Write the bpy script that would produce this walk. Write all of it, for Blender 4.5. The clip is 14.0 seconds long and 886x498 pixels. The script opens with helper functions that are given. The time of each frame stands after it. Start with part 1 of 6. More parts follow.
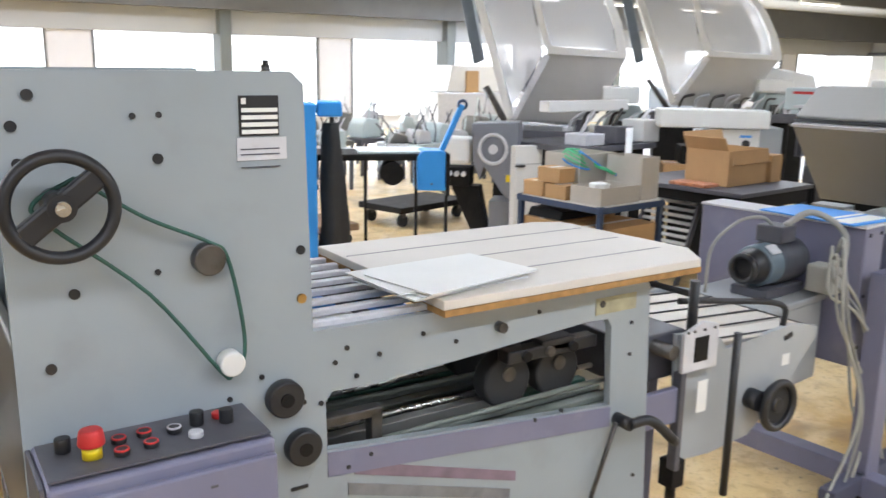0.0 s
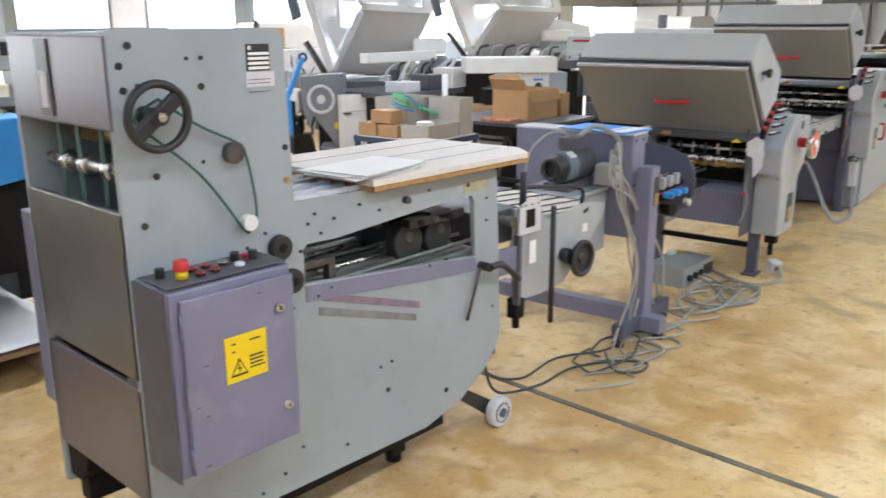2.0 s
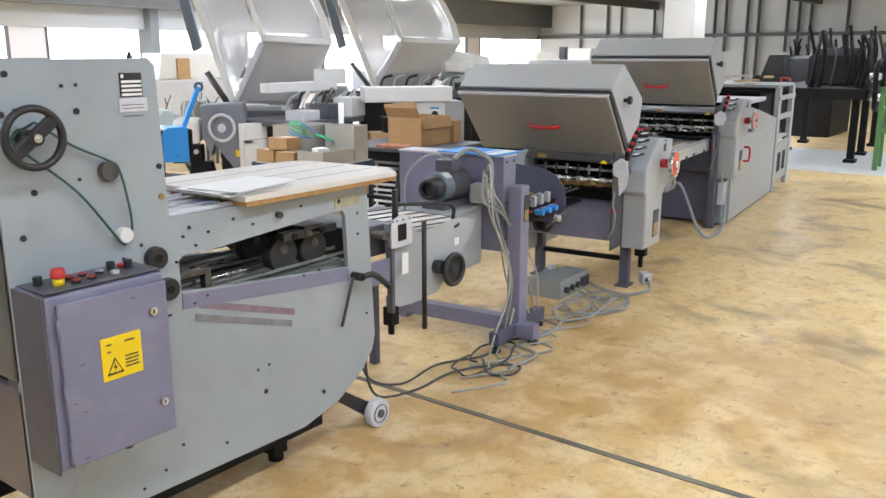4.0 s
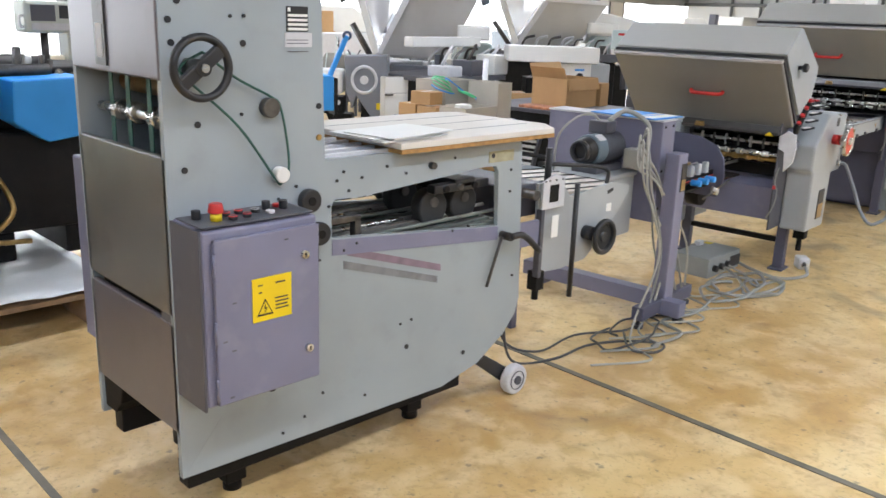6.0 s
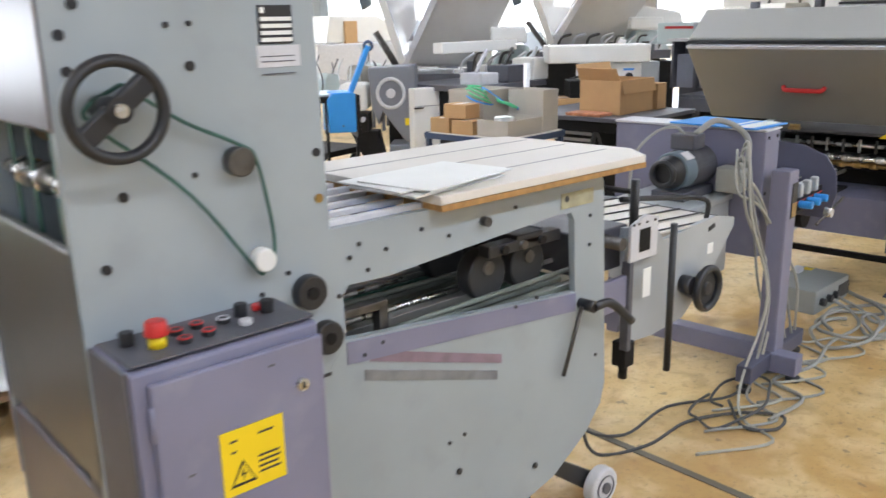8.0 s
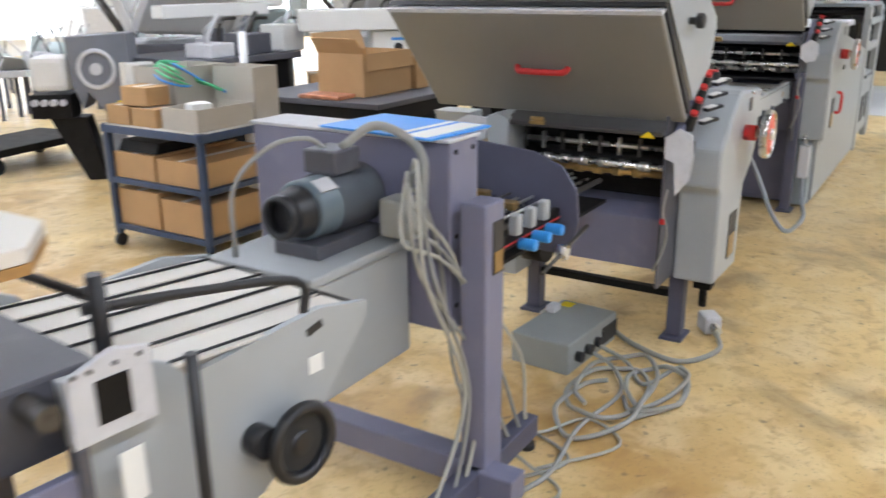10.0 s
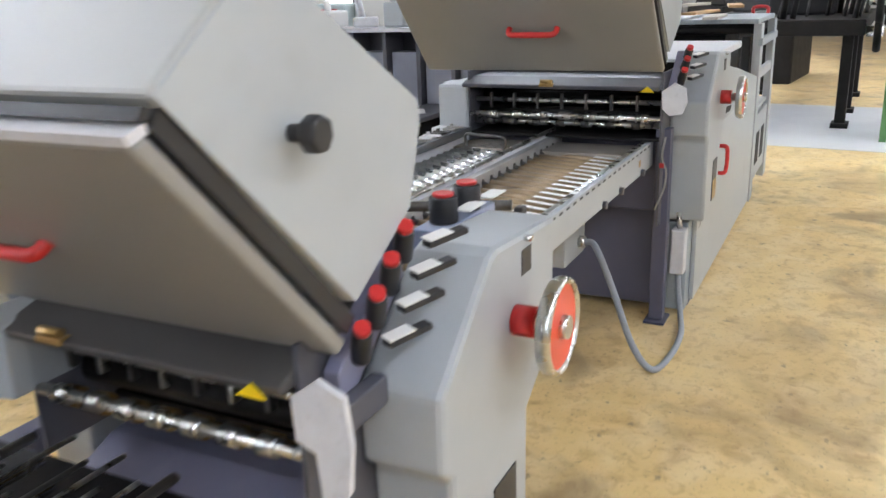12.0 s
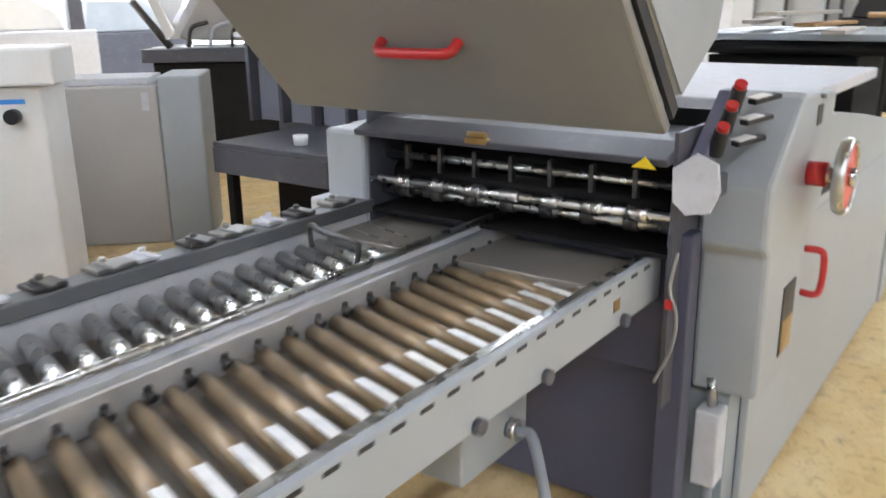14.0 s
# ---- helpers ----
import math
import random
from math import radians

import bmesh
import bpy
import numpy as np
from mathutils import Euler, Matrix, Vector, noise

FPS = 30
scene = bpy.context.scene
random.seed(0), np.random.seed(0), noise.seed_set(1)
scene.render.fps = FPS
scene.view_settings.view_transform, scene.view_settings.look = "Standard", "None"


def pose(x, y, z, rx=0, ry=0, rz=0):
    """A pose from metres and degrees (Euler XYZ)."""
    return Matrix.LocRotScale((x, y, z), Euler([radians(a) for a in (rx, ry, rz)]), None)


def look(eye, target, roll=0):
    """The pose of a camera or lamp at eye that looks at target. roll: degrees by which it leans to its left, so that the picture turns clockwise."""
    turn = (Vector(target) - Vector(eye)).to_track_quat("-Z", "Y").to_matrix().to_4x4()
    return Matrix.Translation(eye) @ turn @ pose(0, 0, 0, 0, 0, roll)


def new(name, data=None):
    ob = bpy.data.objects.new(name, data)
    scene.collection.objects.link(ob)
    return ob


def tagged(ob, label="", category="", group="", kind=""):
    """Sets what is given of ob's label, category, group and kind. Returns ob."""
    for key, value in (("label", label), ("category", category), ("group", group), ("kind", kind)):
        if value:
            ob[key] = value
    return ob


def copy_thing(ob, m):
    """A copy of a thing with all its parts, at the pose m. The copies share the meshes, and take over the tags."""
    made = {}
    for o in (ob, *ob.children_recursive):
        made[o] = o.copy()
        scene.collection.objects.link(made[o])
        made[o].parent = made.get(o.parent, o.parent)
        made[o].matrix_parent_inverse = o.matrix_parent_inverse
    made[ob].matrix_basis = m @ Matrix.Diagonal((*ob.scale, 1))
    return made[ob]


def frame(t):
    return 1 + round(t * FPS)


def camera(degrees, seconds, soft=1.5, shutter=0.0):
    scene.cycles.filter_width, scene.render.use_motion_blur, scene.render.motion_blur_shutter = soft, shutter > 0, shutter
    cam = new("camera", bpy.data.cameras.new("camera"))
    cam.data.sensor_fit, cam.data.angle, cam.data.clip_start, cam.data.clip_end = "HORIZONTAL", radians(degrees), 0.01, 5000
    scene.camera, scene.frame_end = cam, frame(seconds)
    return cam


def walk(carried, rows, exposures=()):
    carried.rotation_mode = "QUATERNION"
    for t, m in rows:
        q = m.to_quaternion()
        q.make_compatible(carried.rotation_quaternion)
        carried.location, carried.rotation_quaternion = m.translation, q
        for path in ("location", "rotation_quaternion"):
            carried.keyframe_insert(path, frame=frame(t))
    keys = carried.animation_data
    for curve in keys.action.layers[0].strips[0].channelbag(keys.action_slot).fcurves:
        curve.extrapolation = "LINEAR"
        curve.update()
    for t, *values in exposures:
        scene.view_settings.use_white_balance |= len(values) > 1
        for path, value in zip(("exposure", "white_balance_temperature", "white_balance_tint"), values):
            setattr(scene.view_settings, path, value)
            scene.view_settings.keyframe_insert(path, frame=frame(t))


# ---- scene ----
cam = camera(56.1, 14.0, shutter=0.4)
PATH = [
    (0, (-0.143, 0.047, 1.524), (0.929, 1.68, 1.095), 0.9),
    (0.3, (-0.234, -0.036, 1.51), (0.923, 1.543, 1.097), 0.4),
    (0.5, (-0.307, -0.117, 1.55), (0.875, 1.412, 1.035), 0.1),
    (1, (-0.54, -0.272, 1.513), (0.681, 1.24, 1.044), -1.5),
    (1.5, (-0.809, -0.353, 1.485), (0.468, 1.095, 0.965), -3.4),
    (2, (-0.91, -0.437, 1.521), (0.504, 0.877, 0.997), -0.2),
    (2.5, (-0.927, -0.499, 1.514), (0.603, 0.692, 1.023), -0.8),
    (2.7, (-0.933, -0.539, 1.527), (0.629, 0.62, 1.062), -0.7),
    (4.8, (-1.034, -0.797, 1.509), (0.481, 0.429, 1.061), 1.7),
    (5, (-1.028, -0.784, 1.495), (0.45, 0.483, 1.037), 1.6),
    (5.5, (-1.009, -0.722, 1.483), (0.391, 0.62, 0.993), 1.9),
    (6, (-0.972, -0.575, 1.465), (0.374, 0.801, 0.922), 2.1),
    (6.5, (-0.932, -0.418, 1.464), (0.403, 0.974, 0.933), 0.7),
    (7, (-0.859, -0.264, 1.445), (0.418, 1.175, 0.899), -0.4),
    (7.2, (-0.792, -0.184, 1.454), (0.412, 1.315, 0.903), -0.7),
    (9.3, (0.433, 0.264, 1.412), (1.894, 1.531, 0.903), -1.3),
    (9.5, (0.606, 0.296, 1.419), (2.047, 1.573, 0.88), 0.3),
    (10, (1.025, 0.379, 1.372), (2.53, 1.547, 0.763), -0.5),
    (10.5, (1.465, 0.503, 1.383), (3.072, 1.527, 0.776), -1.2),
    (11, (2.018, 0.569, 1.388), (3.62, 1.619, 0.811), -0.5),
    (11.4, (2.368, 0.595, 1.399), (3.982, 1.62, 0.811), -1.4),
    (11.5, (2.457, 0.626, 1.395), (4.072, 1.648, 0.805), -1.2),
    (12, (2.931, 0.733, 1.413), (4.545, 1.757, 0.823), -1.9),
    (12.5, (3.364, 0.762, 1.397), (4.882, 1.939, 0.841), -1.6),
    (13, (3.795, 0.837, 1.342), (5.3, 1.999, 0.722), -0.4),
    (13.4, (4.15, 0.896, 1.344), (5.662, 2.046, 0.717), -0.4),
    (13.5, (4.214, 0.928, 1.346), (5.736, 2.068, 0.726), -1.2),
    (14, (4.631, 0.987, 1.344), (6.058, 2.268, 0.776), -0.8),
]
walk(cam, [(t, look(eye, target, roll)) for t, eye, target, roll in PATH], [(0.0, 0.02), (5.0, 0.04), (9.5, 0.04), (11.0, 0.14), (12.0, 0.22), (13.5, 0.34), (14.0, 0.20)])

# ---- world, sun, large lights ----
world = bpy.data.worlds.new("sky")
scene.world = world
world.use_nodes = True
wn = world.node_tree.nodes
sky = wn.new("ShaderNodeTexSky")
sky.sky_type, sky.sun_disc = "NISHITA", False
sky.sun_elevation, sky.sun_rotation = radians(38), radians(20)
world.node_tree.links.new(sky.outputs[0], wn["Background"].inputs[0])
wn["Background"].inputs[1].default_value = 0.12

sun = new("sun", bpy.data.lights.new("sun", "SUN"))
sun.data.energy, sun.data.angle, sun.data.color = 1.0, radians(12), (1.0, 0.96, 0.9)
sun.matrix_world = look((8, 40, 30), (8, 10, 0))


def area_lamp(name, eye, target, w, h, watts, colour):
    ob = new(name, bpy.data.lights.new(name, "AREA"))
    ob.data.shape, ob.data.size, ob.data.size_y, ob.data.energy, ob.data.color = "RECTANGLE", w, h, watts, colour
    ob.matrix_world = look(eye, target)
    return ob


ROOM = (-9.0, 31.0, -8.0, 18.2, 3.5)
area_lamp("window_daylight", (11.0, 17.6, 1.2), (11.0, 0.0, 0.9), 34, 1.7, 1350, (0.88, 0.96, 1.06))
LAMP_RUNS = [(x, y) for y in (-4.0, -0.6, 4.2, 8.6, 12.6, 16.2) for x in (0.0, 14.5)]
for x, y in LAMP_RUNS:
    area_lamp("tube_light", (x, y, 3.10), (x, y, 0), 12.0, 0.2, 215 if x < 5 else 300, (0.885, 0.97, 1.13))


# ---- materials ----
def material(name, colour, rough=0.5, metal=0.0, var=0.08, scale=6.0, bump=0.05, spots=0.0, spot_colour=(0.1, 0.08, 0.06), fine=60.0, spec=0.5, coat=0.0):
    m = bpy.data.materials.new(name)
    m.use_nodes = True
    nt = m.node_tree
    nd, ln = nt.nodes, nt.links
    b = nd["Principled BSDF"]
    b.inputs["Roughness"].default_value, b.inputs["Metallic"].default_value = rough, metal
    b.inputs["Specular IOR Level"].default_value, b.inputs["Coat Weight"].default_value = spec, coat
    tc = nd.new("ShaderNodeTexCoord")
    n1, n2 = nd.new("ShaderNodeTexNoise"), nd.new("ShaderNodeTexNoise")
    n1.inputs["Scale"].default_value, n1.inputs["Detail"].default_value = scale, 6
    n2.inputs["Scale"].default_value, n2.inputs["Detail"].default_value = fine, 3
    for n in (n1, n2):
        ln.new(tc.outputs["Object"], n.inputs["Vector"])
    ramp = nd.new("ShaderNodeMapRange")
    ramp.inputs["From Min"].default_value, ramp.inputs["From Max"].default_value = 0.3, 0.7
    ramp.inputs["To Min"].default_value, ramp.inputs["To Max"].default_value = 1 - var, 1 + var
    ln.new(n1.outputs["Fac"], ramp.inputs["Value"])
    mul = nd.new("ShaderNodeVectorMath")
    mul.operation = "SCALE"
    mul.inputs[0].default_value = colour
    ln.new(ramp.outputs["Result"], mul.inputs["Scale"])
    out = mul.outputs["Vector"]
    if spots > 0:
        r2 = nd.new("ShaderNodeMapRange")
        r2.inputs["From Min"].default_value, r2.inputs["From Max"].default_value = 0.56, 0.74
        r2.inputs["To Max"].default_value = spots
        n3 = nd.new("ShaderNodeTexNoise")
        n3.inputs["Scale"].default_value, n3.inputs["Detail"].default_value = scale * 2.7, 8
        ln.new(tc.outputs["Object"], n3.inputs["Vector"])
        ln.new(n3.outputs["Fac"], r2.inputs["Value"])
        mix = nd.new("ShaderNodeMix")
        mix.data_type = "RGBA"
        mix.inputs["B"].default_value = (*spot_colour, 1)
        ln.new(r2.outputs["Result"], mix.inputs["Factor"])
        ln.new(out, mix.inputs["A"])
        out = mix.outputs["Result"]
    ln.new(out, b.inputs["Base Color"])
    rr = nd.new("ShaderNodeMapRange")
    rr.inputs["To Min"].default_value, rr.inputs["To Max"].default_value = max(0.02, rough - 0.12), min(1, rough + 0.12)
    ln.new(n1.outputs["Fac"], rr.inputs["Value"])
    ln.new(rr.outputs["Result"], b.inputs["Roughness"])
    if bump > 0:
        bp = nd.new("ShaderNodeBump")
        bp.inputs["Strength"].default_value, bp.inputs["Distance"].default_value = bump, 0.004
        ln.new(n2.outputs["Fac"], bp.inputs["Height"])
        ln.new(bp.outputs["Normal"], b.inputs["Normal"])
    return m


def glowing(name, colour, strength):
    m = bpy.data.materials.new(name)
    m.use_nodes = True
    b = m.node_tree.nodes["Principled BSDF"]
    b.inputs["Base Color"].default_value = (*colour, 1)
    b.inputs["Emission Color"].default_value, b.inputs["Emission Strength"].default_value = (*colour, 1), strength
    return m


def clear(name, colour, rough, alpha):
    m = bpy.data.materials.new(name)
    m.use_nodes = True
    b = m.node_tree.nodes["Principled BSDF"]
    b.inputs["Base Color"].default_value, b.inputs["Roughness"].default_value, b.inputs["Alpha"].default_value = (*colour, 1), rough, alpha
    return m


GREY = material("grey_enamel", (0.305, 0.345, 0.365), 0.42, 0, 0.07, 3, 0.05, 0.28, (0.22, 0.235, 0.245))
PALE = material("pale_grey_enamel", (0.38, 0.405, 0.42), 0.4, 0, 0.07, 3, 0.05, 0.22, (0.29, 0.285, 0.27))
WARM = material("warm_grey_hammered_enamel", (0.255, 0.245, 0.225), 0.36, 0, 0.07, 2.5, 0.12, 0.0, fine=220)
LIDM = material("pale_lid_enamel", (0.42, 0.425, 0.41), 0.42, 0, 0.04, 2.5, 0.05)
PURPLE = material("violet_grey_enamel", (0.185, 0.185, 0.265), 0.42, 0, 0.10, 4, 0.05, 0.35, (0.28, 0.28, 0.34))
DPURPLE = material("dark_violet_enamel", (0.085, 0.087, 0.13), 0.45, 0, 0.12, 5, 0.05, 0.3, (0.08, 0.08, 0.10))
DGREY = material("dark_grey_enamel", (0.085, 0.085, 0.10), 0.45, 0, 0.1, 4, 0.06, 0.3, (0.2, 0.2, 0.21))
STEELP = material("worn_steel_sheet", (0.27, 0.265, 0.25), 0.36, 0.75, 0.12, 3, 0.03, 0.4, (0.2, 0.19, 0.17))
STEEL = material("bright_steel", (0.6, 0.6, 0.58), 0.28, 1.0, 0.1, 20, 0.02, 0.2, (0.25, 0.22, 0.18))
DSTEEL = material("oily_dark_steel", (0.10, 0.095, 0.09), 0.4, 0.7, 0.3, 20, 0.1, 0.5, (0.05, 0.04, 0.03))
VSHEET = material("violet_brown_sheet", (0.17, 0.155, 0.17), 0.34, 0.35, 0.10, 2.2, 0.03, 0.35, (0.12, 0.10, 0.10))
BELT = material("grey_green_belt", (0.17, 0.19, 0.165), 0.5, 0.1, 0.2, 8, 0.08, 0.4, (0.09, 0.10, 0.09))
# hood shell white, darkened in colour for the shade on its underside
SHELL = material("shaded_white_plastic", (0.56, 0.545, 0.52), 0.42, 0, 0.05, 3, 0.03, 0.2, (0.46, 0.44, 0.41))
BLACK = material("black_plastic", (0.018, 0.018, 0.02), 0.42, 0, 0.2, 10, 0.05)
RUBBER = material("black_rubber", (0.022, 0.022, 0.022), 0.7, 0, 0.25, 12, 0.15)
# near-black: real black metal, and shade put into colour inside openings
VOID = material("black_metal_and_shade", (0.009, 0.008, 0.008), 0.6, 0.1, 0.4, 9, 0.2, 0.4, (0.022, 0.019, 0.016), spec=0.25)
RED = material("red_plastic", (0.55, 0.03, 0.03), 0.35, 0, 0.06, 10, 0.02)
ORANGE = material("orange_red_enamel", (0.72, 0.09, 0.045), 0.4, 0, 0.06, 10, 0.03)
YELLOW = material("yellow_label_vinyl", (0.80, 0.58, 0.01), 0.45, 0, 0.03, 10, 0.01)
WHITE = material("white_paper", (0.78, 0.78, 0.75), 0.7, 0, 0.03, 8, 0.02)
LABEL = material("grey_white_label", (0.58, 0.58, 0.6), 0.6, 0, 0.06, 20, 0.02, 0.3, (0.35, 0.35, 0.36))
BLUE = material("bright_blue_enamel", (0.03, 0.28, 0.72), 0.4, 0, 0.06, 5, 0.04)
BLUEP = material("blue_printed_card", (0.06, 0.3, 0.75), 0.5, 0, 0.05, 5, 0.02)
NAVY = material("dark_blue_steel_frame", (0.035, 0.06, 0.12), 0.45, 0.2, 0.15, 8, 0.05, 0.3, (0.1, 0.08, 0.06))
GREEN = material("green_belt", (0.03, 0.10, 0.075), 0.6, 0, 0.15, 12, 0.1)
GREENB = material("pale_green_board", (0.16, 0.40, 0.27), 0.55, 0, 0.08, 8, 0.05)
GCORD = material("bright_green_cord", (0.10, 0.55, 0.25), 0.5, 0, 0.1, 20, 0.05)
BOARD = material("worn_pale_laminate", (0.64, 0.60, 0.54), 0.5, 0, 0.07, 2.5, 0.03, 0.25, (0.52, 0.48, 0.42))
EDGE = material("chipboard_edge", (0.36, 0.20, 0.07), 0.8, 0, 0.25, 40, 0.2)
CARD = material("brown_cardboard", (0.46, 0.28, 0.13), 0.8, 0, 0.07, 6, 0.05)
CARDG = material("grey_cardboard", (0.46, 0.42, 0.36), 0.8, 0, 0.06, 6, 0.05)
WOOD = material("dirty_pallet_wood", (0.26, 0.17, 0.10), 0.8, 0, 0.3, 9, 0.3)
CABLE = material("grey_cable_sheath", (0.30, 0.30, 0.28), 0.5, 0, 0.08, 12, 0.02)
DCABLE = material("dark_cable_sheath", (0.06, 0.06, 0.06), 0.5, 0, 0.1, 12, 0.02)
BRASS = material("worn_brass", (0.45, 0.30, 0.12), 0.38, 0.9, 0.2, 20, 0.05)
ROLLER = material("brown_coated_roller", (0.31, 0.225, 0.13), 0.32, 0.3, 0.25, 14, 0.05, 0.4, (0.36, 0.33, 0.29))
BEDM = material("roller_bed_sheet", (0.36, 0.33, 0.29), 0.35, 0.5, 0.15, 4, 0.04)
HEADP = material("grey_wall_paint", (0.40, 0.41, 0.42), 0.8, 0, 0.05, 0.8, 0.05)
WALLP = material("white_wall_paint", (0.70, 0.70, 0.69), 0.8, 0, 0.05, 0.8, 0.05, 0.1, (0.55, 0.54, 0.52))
CEILP = material("grey_ceiling", (0.42, 0.42, 0.42), 0.85, 0, 0.08, 0.7, 0.05)
BEAM = material("dark_steel_beam", (0.12, 0.12, 0.12), 0.6, 0.1, 0.1, 2, 0.05)
COLUMN = material("beige_column_paint", (0.52, 0.49, 0.44), 0.7, 0, 0.06, 1.5, 0.05)
PILLAR = material("grey_pillar_paint", (0.15, 0.165, 0.165), 0.6, 0, 0.06, 1.5, 0.05)
TILE_W = material("white_floor_paint", (0.66, 0.66, 0.66), 0.4, 0, 0.08, 1.5, 0.03, 0.2, (0.5, 0.5, 0.5))
JOINT = material("dark_floor_joint", (0.16, 0.14, 0.11), 0.7, 0, 0.3, 6, 0.2)
FROST = material("frosted_grey_pane", (0.62, 0.62, 0.66), 0.6, 0, 0.03, 3, 0.0)
TUBE = glowing("lit_tube", (1.0, 0.98, 0.95), 9.0)
DAY = glowing("bright_overcast_distance", (0.95, 0.97, 1.0), 3.2)
SCREEN = material("blueish_grey_cover", (0.52, 0.60, 0.60), 0.35, 0, 0.05, 4, 0.02)
ACRYL = clear("hazy_acrylic", (0.82, 0.83, 0.84), 0.15, 0.45)
FILMW = material("milky_plastic_sheet", (0.66, 0.67, 0.68), 0.35, 0, 0.1, 5, 0.3)
CREAM = material("cream_white_plastic", (0.72, 0.71, 0.68), 0.4, 0, 0.04, 4, 0.03)


def floor_material():
    m = material("worn_yellow_floor_paint", (0.50, 0.335, 0.150), 0.42, 0, 0.0, 1.1, 0.05)
    nd, ln = m.node_tree.nodes, m.node_tree.links
    b = nd["Principled BSDF"]
    tc = nd.new("ShaderNodeTexCoord")

    def noise_tex(s, d, dist=0.0):
        n = nd.new("ShaderNodeTexNoise")
        n.inputs["Scale"].default_value, n.inputs["Detail"].default_value, n.inputs["Distortion"].default_value = s, d, dist
        ln.new(tc.outputs["Object"], n.inputs["Vector"])
        return n.outputs["Fac"]

    def spread(src, lo, hi):
        r = nd.new("ShaderNodeMapRange")
        r.interpolation_type = "SMOOTHSTEP"
        r.inputs["From Min"].default_value, r.inputs["From Max"].default_value = lo, hi
        ln.new(src, r.inputs["Value"])
        return r.outputs["Result"]

    def mix(fac, a, bb, amount=1.0):
        k = nd.new("ShaderNodeMath")
        k.operation = "MULTIPLY"
        k.inputs[1].default_value = amount
        ln.new(fac, k.inputs[0])
        x = nd.new("ShaderNodeMix")
        x.data_type = "RGBA"
        ln.new(k.outputs[0], x.inputs["Factor"])
        for key, v in (("A", a), ("B", bb)):
            if isinstance(v, tuple):
                x.inputs[key].default_value = (*v, 1)
            else:
                ln.new(v, x.inputs[key])
        return x.outputs["Result"]

    c = mix(spread(noise_tex(0.9, 7, 0.4), 0.35, 0.65), (0.50, 0.30, 0.095), (0.72, 0.52, 0.24))
    place = nd.new("ShaderNodeSeparateXYZ")
    ln.new(tc.outputs["Object"], place.inputs[0])
    border = nd.new("ShaderNodeMath")
    border.operation, border.inputs[1].default_value = "MULTIPLY_ADD", 5.0
    ln.new(noise_tex(0.6, 6, 0.6), border.inputs[0])
    ln.new(place.outputs["X"], border.inputs[2])
    c = mix(spread(border.outputs[0], 5.0, 7.5), c, (0.86, 0.65, 0.31), 0.6)
    c = mix(spread(border.outputs[0], 3.6, 1.4), c, (0.47, 0.24, 0.05), 0.5)
    c = mix(spread(noise_tex(5.0, 9, 0.4), 0.40, 0.68), c, (0.82, 0.65, 0.38), 0.65)
    c = mix(spread(noise_tex(8.5, 10, 0.5), 0.50, 0.74), c, (0.38, 0.21, 0.07), 0.5)
    c = mix(spread(noise_tex(22.0, 8, 0.6), 0.52, 0.70), c, (0.46, 0.28, 0.11), 0.45)
    c = mix(spread(noise_tex(70.0, 6, 0.6), 0.58, 0.70), c, (0.28, 0.18, 0.09), 0.4)
    c = mix(spread(noise_tex(1.5, 9, 0.9), 0.52, 0.76), c, (0.20, 0.135, 0.07), 0.75)
    c = mix(spread(noise_tex(0.55, 6, 0.5), 0.50, 0.66), c, (0.40, 0.25, 0.11), 0.4)
    c = mix(spread(noise_tex(38, 4), 0.70, 0.76), c, (0.13, 0.10, 0.07), 0.6)
    c = mix(spread(noise_tex(17, 6), 0.64, 0.72), c, (0.13, 0.095, 0.07), 0.6)
    ln.new(c, b.inputs["Base Color"])
    r = nd.new("ShaderNodeMapRange")
    r.inputs["To Min"].default_value, r.inputs["To Max"].default_value = 0.24, 0.55
    ln.new(noise_tex(2.2, 6), r.inputs["Value"])
    ln.new(r.outputs["Result"], b.inputs["Roughness"])
    return m


FLOOR = floor_material()


# ---- mesh helpers ----
def seal(bm, bev=0.0, seg=2, smooth=False):
    bmesh.ops.recalc_face_normals(bm, faces=bm.faces)
    if bev > 0:
        es = [e for e in bm.edges if len(e.link_faces) == 2 and e.calc_face_angle(0) > 0.5]
        bmesh.ops.bevel(bm, geom=es, offset=bev, segments=seg, profile=0.5, affect="EDGES", clamp_overlap=True)
    if smooth:
        for f in bm.faces:
            f.smooth = True
    return bm


def box(x0, x1, y0, y1, z0, z1, bev=0.004):
    bm = bmesh.new()
    bmesh.ops.create_cube(bm, size=1)
    for v in bm.verts:
        v.co = ((x0 + x1) / 2 + v.co.x * (x1 - x0), (y0 + y1) / 2 + v.co.y * (y1 - y0), (z0 + z1) / 2 + v.co.z * (z1 - z0))
    return seal(bm, min(bev, 0.3 * min(abs(x1 - x0), abs(y1 - y0), abs(z1 - z0))))


def prism(pts, axis, a, b, bev=0.003):
    """A polygon drawn across an axis (x: y,z; y: x,z; z: x,y), drawn out from a to b."""
    bm = bmesh.new()

    def at(p, d):
        return {"x": (d, p[0], p[1]), "y": (p[0], d, p[1]), "z": (p[0], p[1], d)}[axis]

    lo, hi = [bm.verts.new(at(p, a)) for p in pts], [bm.verts.new(at(p, b)) for p in pts]
    bm.faces.new(lo)
    bm.faces.new(hi)
    for i in range(len(pts)):
        j = (i + 1) % len(pts)
        bm.faces.new((lo[i], lo[j], hi[j], hi[i]))
    return seal(bm, bev)


